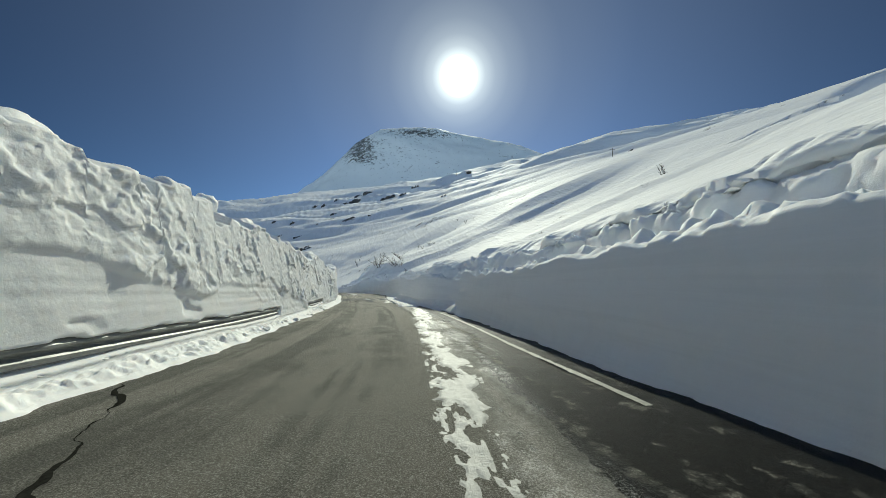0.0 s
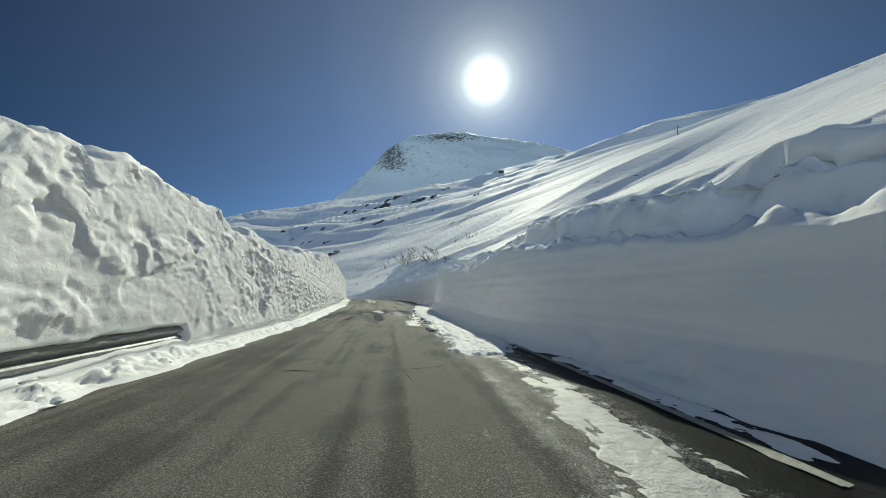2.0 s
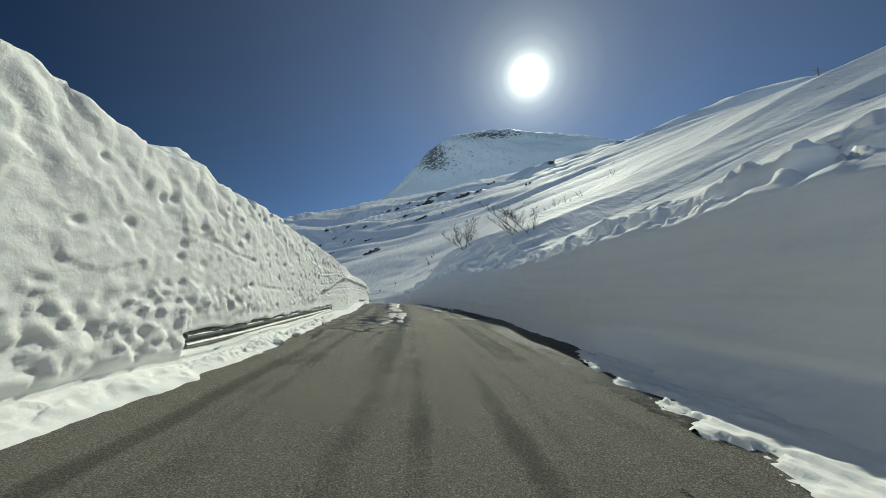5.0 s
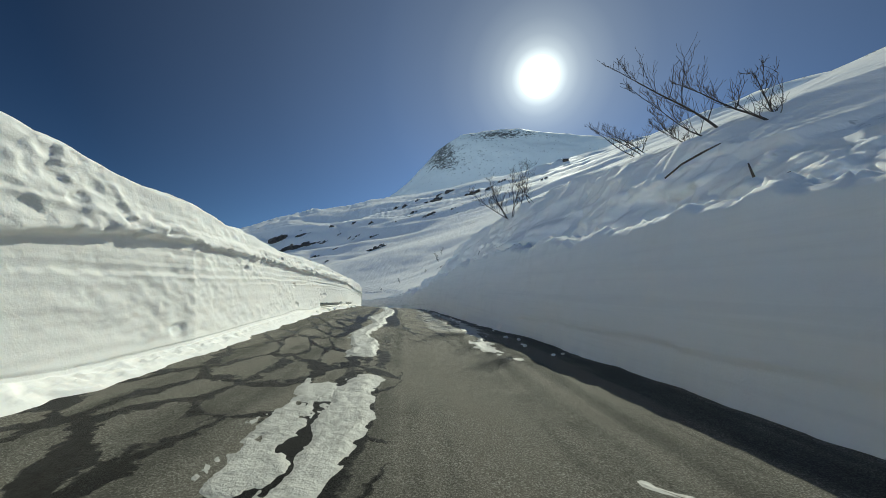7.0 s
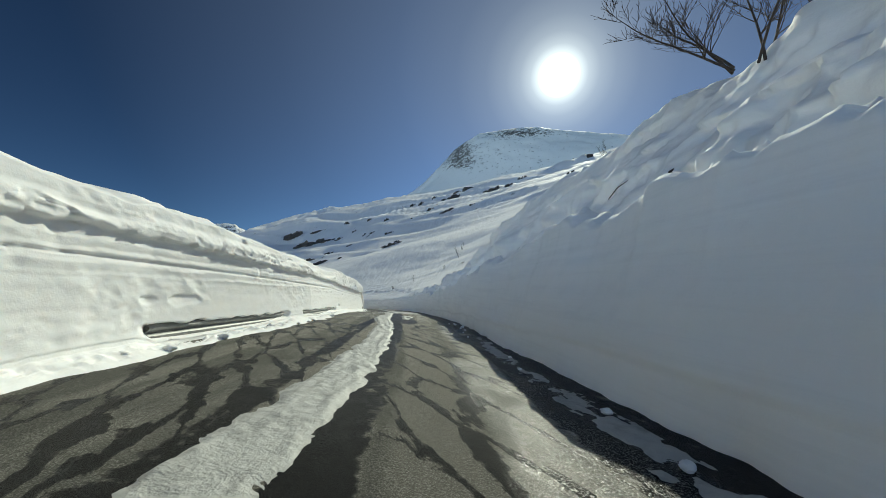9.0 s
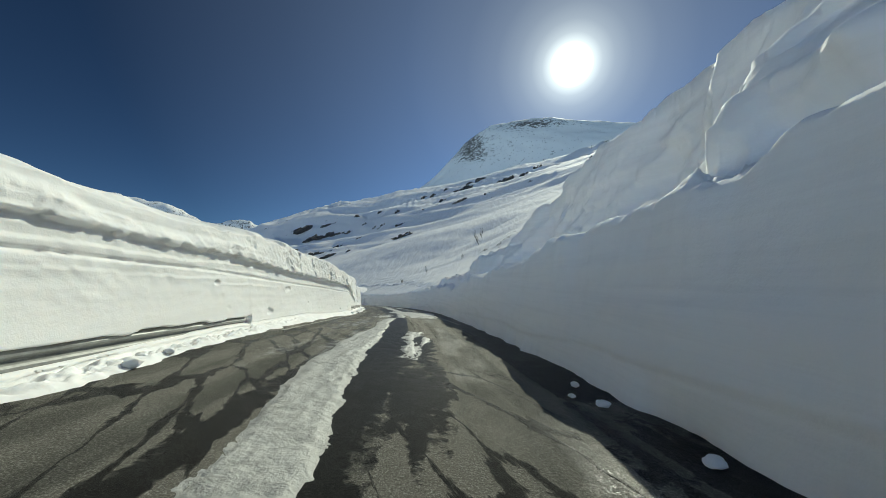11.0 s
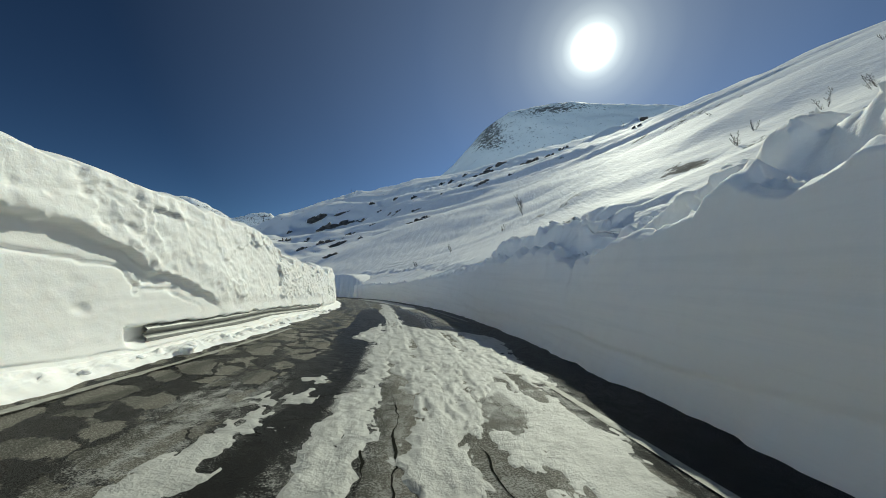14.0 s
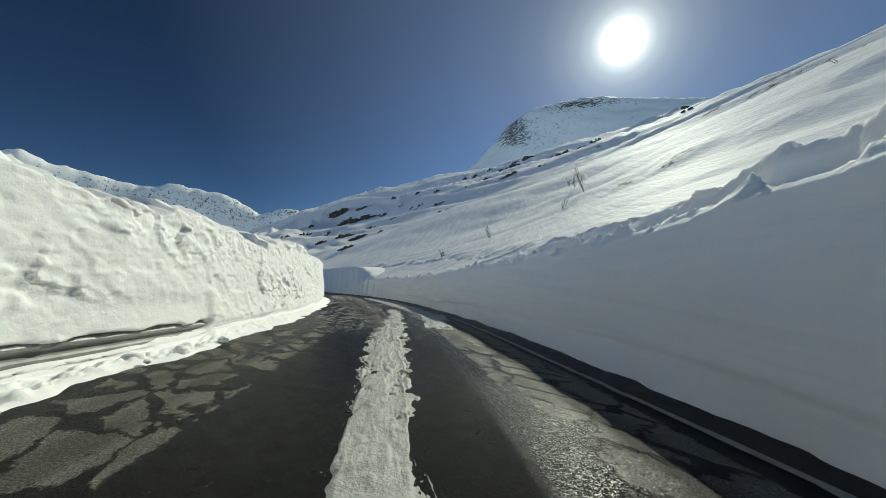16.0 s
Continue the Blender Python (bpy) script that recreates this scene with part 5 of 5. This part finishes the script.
def bare_tree(seed, height, lean=(0, 0), stems=1, girth=1.0, bushy=1.0):
    """Meshes of a leafless tree: stems, limbs, and one mesh of twigs."""
    rng = random.Random(seed)
    trunks, limbs, tv, tf = [], [], [], []
    for k in range(stems):
        d = Vector((lean[0] + rng.uniform(-0.6, 0.6) * (stems > 1), lean[1] + rng.uniform(-0.5, 0.5) * (stems > 1), 1.0))
        ln = height * rng.uniform(0.75, 1.05)
        pts, rads = grow(rng, (rng.uniform(-0.15, 0.15) * (stems > 1), rng.uniform(-0.15, 0.15) * (stems > 1), -0.4), d, ln + 0.4, 0.018 * height * girth, 0.10, 10)
        trunks.append(tube(pts, rads, 7))
        for i in range(2, 10):
            for _ in range(1 + (rng.random() < 0.75) + (rng.random() < 0.3 * bushy)):
                w = rng.uniform(0, 2 * math.pi)
                axis = (pts[i] - pts[i - 1]).normalized()
                side = Vector((math.cos(w), math.sin(w), 0.55)) + axis * 0.9
                ll = ln * rng.uniform(0.22, 0.42) * (1.15 - i / 13)
                lp, lr = grow(rng, pts[i], side, ll, rads[i] * 0.55, 0.22, 6)
                limbs.append(tube(lp, lr, 5))
                for j in range(2, 7):
                    for _t in range(int(1 + 1.6 * bushy * rng.random())):
                        w = rng.uniform(0, 2 * math.pi)
                        sd = Vector((math.cos(w), math.sin(w), 0.5)) + (lp[j] - lp[j - 1]).normalized() * 1.1
                        qp, qr = grow(rng, lp[j], sd, ll * rng.uniform(0.25, 0.55), max(lr[j] * 0.5, 0.005), 0.28, 4)
                        qr = [max(x, 0.0035) for x in qr]
                        v, f = tube(qp, qr, 3)
                        off = len(tv)
                        tv += v
                        tf += [tuple(off + n for n in face) for face in f]
    return trunks, limbs, (tv, tf)


def plant_tree(seed, at, height, lean, stems, girth, bushy, label, name="birch_tree", category="tree", group="bare trees on the snow slope"):
    th = thing(name, at, label, category, group)
    trunks, limbs, (tv, tf) = bare_tree(seed, height, lean, stems, girth, bushy)
    for v, f in trunks:
        part("trunk", mesh_of("trunk", v, f, BARK), th)
    for v, f in limbs:
        part("limb", mesh_of("limb", v, f, BARK), th)
    if tv:
        tagged(part("twigs", mesh_of("twigs", tv, tf, TWIG), th), kind="stuff")
    return th


def on_slope(s, o):
    p = place(np.array([float(s)]), np.array([float(o)]), np.array([0.0]))
    z = hill_z(p[:, 0], p[:, 1], np.array([float(s)]), np.array([float(o)]))
    return Vector((p[0, 0], p[0, 1], float(z[0])))


# tall ones close above the cutting
for seed, s, o, hgt, lean, stems, girth, bushy in ((1, 66.1, 7.6, 3.2, (-1.1, 0.1), 1, 0.6, 1.5), (11, 66.2, 7.4, 2.2, (-2.0, 0.2), 1, 0.5, 1.5), (2, 65.2, 8.0, 3.0, (-0.3, 0.1), 2, 0.55, 1.3), (3, 67.0, 7.6, 1.6, (-1.3, 0.3), 2, 0.5, 1.5), (4, 71.7, 10.0, 2.5, (-1.5, 0.2), 3, 0.55, 1.6),
                                                   (5, 77.7, 6.2, 3.2, (0.1, 0.0), 3, 0.45, 2.0), (6, 78.0, 5.9, 2.9, (-0.85, 0.2), 3, 0.5, 2.0)):
    plant_tree(seed, on_slope(s, o), hgt, lean, stems, girth, bushy, "leafless dark birch leaning out of deep snow")
# small shrubs scattered over the slope
rng = random.Random(9)
SHRUBS = ((73.7, 5.6), (83.4, 18.7), (80.2, 19.2), (77.7, 19.7), (86, 21), (87.5, 9.4), (105.5, 39.1), (101, 37), (98, 38.5), (94, 36), (91, 19.7), (97, 18), (103.3, 13.2), (108, 15), (113, 22), (127.6, 27.3), (131, 36), (126, 33.5), (124.5, 35), (145, 62), (154, 9.4), (152.2, 14.1), (147.5, 19.2), (158.4, 33.9), (163.3, 39.5), (120, 60), (133, 66), (104, 48), (22, 22))
for k, (s, o) in enumerate(SHRUBS):
    plant_tree(40 + k, on_slope(s, o), rng.uniform(0.9, 1.7), (rng.uniform(-0.8, 0.1), rng.uniform(-0.2, 0.3)), rng.choice((2, 3)), 0.75, rng.uniform(0.5, 1.0), "small leafless shrub poking out of the snow", "shrub", "shrub", "small shrubs on the slope")

plant_tree(81, on_slope(151.5, 26.6), 3.8, (-0.3, 0.0), 2, 0.45, 1.0, "tall thin leafless birch on the snow slope")
plant_tree(82, Vector(place(np.array(41.0), np.array(4.75), np.array(3.25))), 0.9, (-1.6, 0.4), 3, 0.9, 1.0, "broken dark branches lying on the edge of the cutting", "fallen_branch", "branch", "sticks in the snow bank")


# ---------------------------------------------------------------- dark outcrops on the hill, hut and masts
def on_far(az, el):
    """The hill's point at that bearing and elevation, seen from the middle of the road."""
    r = np.geomspace(150, 1250, 400)
    x, y = MID[0] + r * math.sin(radians(az)), MID[1] + r * math.cos(radians(az))
    s, o = along(x, y)
    z = hill_z(x, y, s, o)
    e = np.degrees(np.arctan2(z, r))
    hit = np.argmax(e >= el) if (e >= el).any() else int(e.argmax())
    return Vector((x[hit], y[hit], z[hit])), float(r[hit])


def outcrop(seed, az, el, wide, high):
    at, r = on_far(az, el)
    rg = random.Random(seed)
    w, h = r * math.tan(radians(wide)), r * math.tan(radians(high))
    th = thing("rock_outcrop", at, "dark bare rock ledge showing through hillside snow", "rock", "rock ledges on the hill")
    side = Vector((math.cos(radians(az)), -math.sin(radians(az)), 0.0))
    back_ = Vector((math.sin(radians(az)), math.cos(radians(az)), 0.0))
    for k in range(int(4 + wide * 3.2)):
        bm = bmesh.new()
        bmesh.ops.create_icosphere(bm, subdivisions=2, radius=1.0)
        u = rg.uniform(-0.5, 0.5)
        c = side * (w * u) + Vector((0, 0, w * u * 0.30 + rg.uniform(-0.35, 0.25) * h * (1 - abs(u))))
        sx, sz = w * rg.uniform(0.07, 0.2), h * rg.uniform(0.16, 0.42) * (1.2 - abs(u))
        for v in bm.verts:
            p = v.co.copy()
            n = 1 + 0.7 * noise.fractal(p * 1.5 + Vector((seed * 3.1, k * 1.7, 0)), 0.7, 2.1, 4)
            v.co = side * (p.x * sx * n) + back_ * (p.y * h * 0.6 * n) + Vector((0, 0, p.z * sz * n + p.x * sx * 0.3)) + c
        me = bpy.data.meshes.new("rock")
        bm.to_mesh(me)
        bm.free()
        me.materials.append(ROCK)
        part("rock", me, th)


ROCKS = ((-30.7, 5.7, 3.2, 0.9), (-28.0, 6.6, 2.0, 0.42), (-26.4, 6.9, 1.2, 0.35), (-24.2, 8.2, 0.8, 0.3), (-27.6, 4.5, 1.1, 0.45), (-30.9, 3.2, 1.8, 0.5), (-28.5, 3.0, 2.2, 0.5), (-33.7, 3.6, 0.75, 0.55),
         (-33.5, 2.3, 1.5, 0.5), (-27.8, 1.1, 1.7, 0.35), (-26.1, 3.8, 0.8, 0.4), (-18.2, 6.2, 2.3, 0.55), (-18.6, 8.3, 1.1, 0.42), (-21.3, 8.2, 0.65, 0.3), (-17.1, 6.9, 1.0, 0.33), (-15.4, 10.7, 0.65, 0.3),
         (-12.0, 12.5, 1.0, 0.38), (-8.0, 14.5, 3.6, 0.6), (-8.9, 12.3, 1.6, 0.4), (-1.8, 15.7, 2.6, 0.75), (0.8, 16.4, 1.0, 0.45), (-5.2, 13.2, 0.8, 0.36), (-22.6, 7.7, 0.65, 0.3), (-24.7, 5.9, 0.65, 0.3),
         (-33.0, 6.7, 2.6, 0.9), (-29.5, 7.9, 1.8, 0.4), (-37.0, 3.4, 1.2, 0.6), (-39.1, 2.9, 0.8, 0.5), (-19.0, 10.4, 1.0, 0.4), (-15.1, 13.1, 0.8, 0.5), (-11.6, 14.4, 0.7, 0.3), (-6.6, 15.7, 2.6, 0.6),
         (3.1, 17.6, 1.0, 0.4), (-13.8, 13.1, 1.0, 0.5), (-22.0, 10.2, 0.6, 0.35), (-25.5, 9.4, 0.6, 0.35), (-36.6, 4.7, 0.7, 0.4), (52.2, 20.8, 1.3, 0.3), (33.0, 19.9, 1.4, 0.14), (10.2, 17.6, 1.0, 0.35))
for k, row in enumerate(ROCKS):
    outcrop(k, row[0], row[1], row[2] * 1.15, row[3] * 1.4)


def box_mesh(name, x0, x1, y0, y1, z0, z1, mat):
    v = [(x, y, z) for z in (z0, z1) for x, y in ((x0, y0), (x1, y0), (x1, y1), (x0, y1))]
    f = [(3, 2, 1, 0), (4, 5, 6, 7), (0, 1, 5, 4), (1, 2, 6, 5), (2, 3, 7, 6), (3, 0, 4, 7)]
    return mesh_of(name, v, f, mat, False)


def hut():
    at, r = on_far(13.4, 19.9)
    th = thing("mountain_hut", at, "small dark timber hut with snowy roof on the skyline", "hut")
    part("wall", box_mesh("wall", -3.6, 3.6, -3, 3, -1.5, 3.0, HUTWALL), th)
    v = [(-5, -3.6, 2.9), (5, -3.6, 2.9), (5, 3.6, 2.9), (-5, 3.6, 2.9), (-5, 0, 5.0), (5, 0, 5.0), (-5, -3.6, 3.2), (5, -3.6, 3.2), (5, 3.6, 3.2), (-5, 3.6, 3.2), (-5, 0, 5.4), (5, 0, 5.4)]
    f = [(0, 1, 5, 4), (3, 4, 5, 2), (6, 10, 11, 7), (10, 9, 8, 11), (0, 6, 7, 1), (2, 8, 9, 3), (0, 4, 10, 6), (4, 3, 9, 10), (1, 7, 11, 5), (5, 11, 8, 2)]
    part("roof", mesh_of("roof", v, f, SNOW, False), th, "snow-covered pitched roof")


hut()


def mast(az, el, tall):
    at, r = on_far(az, el)
    th = thing("mast", at, "thin dark pole standing on the snowy ridge", "mast", "poles on the ridge")
    v, f = tube([Vector((0, 0, -2)), Vector((0, 0, tall * 0.6)), Vector((0, 0, tall))], [0.24, 0.2, 0.12], 6)
    part("pole", mesh_of("pole", v, f, RUST, False), th)
    v, f = tube([Vector((-1.6, 0, tall * 0.8)), Vector((1.6, 0, tall * 0.8))], [0.09, 0.09], 5)
    part("crossarm", mesh_of("crossarm", v, f, RUST, False), th)


mast(-29.4, 11.3, 13)
mast(-28.9, 11.5, 10)
mast(49.4, 22.4, 5)
mast(11.0, 19.6, 4)


# ---------------------------------------------------------------- loose lumps of snow and ice
def snow_lump(seed, s, o, h, size, flat, label, name="snow_lump", group="loose lumps of snow", mat=None):
    at = place(np.array(float(s)), np.array(float(o)), np.array(float(h)))
    bm = bmesh.new()
    bmesh.ops.create_icosphere(bm, subdivisions=3, radius=1.0)
    for v in bm.verts:
        p = v.co.copy()
        n = 1 + 0.32 * noise.fractal(p * 1.3 + Vector((seed * 2.7, 0, 1)), 0.8, 2.0, 4)
        v.co = Vector((p.x * n * size, p.y * n * size * 0.8, p.z * n * size * flat))
    me = bpy.data.meshes.new("lump")
    bm.to_mesh(me)
    bm.free()
    me.polygons.foreach_set("use_smooth", np.ones(len(me.polygons), bool))
    me.materials.append(mat or SNOW_ROUGH)
    ob = new(name, me)
    ob.location = at
    ob.rotation_euler = (0, 0, seed * 1.3)
    tagged(ob, label, "snow lump", group)


snow_lump(1, 11.9, -6.25, 3.98, 0.40, 1.0, "round block of snow on top of the snow wall", "snow_block")
rl_ = random.Random(5)
for k in range(16):
    s_ = rl_.uniform(28.5, 46)
    snow_lump(10 + k, s_, float(np.interp(s_, [28, 30.3, 33, 36, 38, 41.5, 46], [1.25, 1.2, 1.25, 1.4, 1.55, 1.55, 2.3])) + rl_.uniform(-0.12, 0.15), 0.03, rl_.uniform(0.04, 0.11), 0.6, "small lump of dirty ice on the asphalt", mat=SLUSH)
for k in range(22):
    s_ = rl_.uniform(66, 92)
    snow_lump(40 + k, s_, float(road_right(s_)) - rl_.uniform(0.3, 0.75), 0.02, rl_.uniform(0.03, 0.09), 0.55, "small lump of ice fallen beside the snow wall")
for k in range(40):
    s_ = rl_.choice((rl_.uniform(0, 26), rl_.uniform(50, 64), rl_.uniform(76, 92), rl_.uniform(108, 128)))
    snow_lump(70 + k, s_, -float(road_left(s_)) - rl_.uniform(-0.06, 0.35), 0.05, rl_.uniform(0.05, 0.14), 0.6, "lump of loose snow at the edge of the asphalt")


# ---------------------------------------------------------------- sticks and a stake in the bank
def stick(points, rad, label, name="stick", category="stick"):
    P = [Vector(place(np.array(float(a)), np.array(float(b)), np.array(float(c)))) for a, b, c in points]
    root = P[0].copy()
    th = thing(name, root, label, category, "sticks in the snow bank")
    v, f = tube([q - root for q in P], [rad] * (len(P) - 1) + [rad * 0.5], 6)
    part("shaft", mesh_of("shaft", v, f, BARK), th)
    return th, root


stick([(64.9, 4.75, 3.55), (64.6, 4.85, 3.72), (64.2, 4.9, 3.78), (63.9, 4.92, 3.80)], 0.018, "thin broken branch lying on the snow bank")
stick([(63.5, 5.0, 3.1), (63.52, 4.95, 3.32)], 0.02, "short dark twig stuck in the snow bank")
stick([(63.1, 5.0, 2.8), (63.15, 4.95, 2.98), (63.0, 4.97, 3.0)], 0.012, "short dark twig stuck in the snow bank")
stick([(80.2, 4.7, 3.9), (79.8, 4.68, 4.06), (79.3, 4.6, 4.05)], 0.014, "thin broken branch lying on the snow bank")
stick([(78.1, 4.75, 3.55), (78.15, 4.72, 3.78), (78.2, 4.72, 3.86)], 0.014, "leaning dark stake frozen into the snow bank", "stake", "stake")
stick([(78.2, 4.6, 3.70), (78.1, 4.6, 3.80), (78.0, 4.6, 3.82)], 0.025, "dark piece of wood stuck in the snow bank", "wood_piece", "wood")
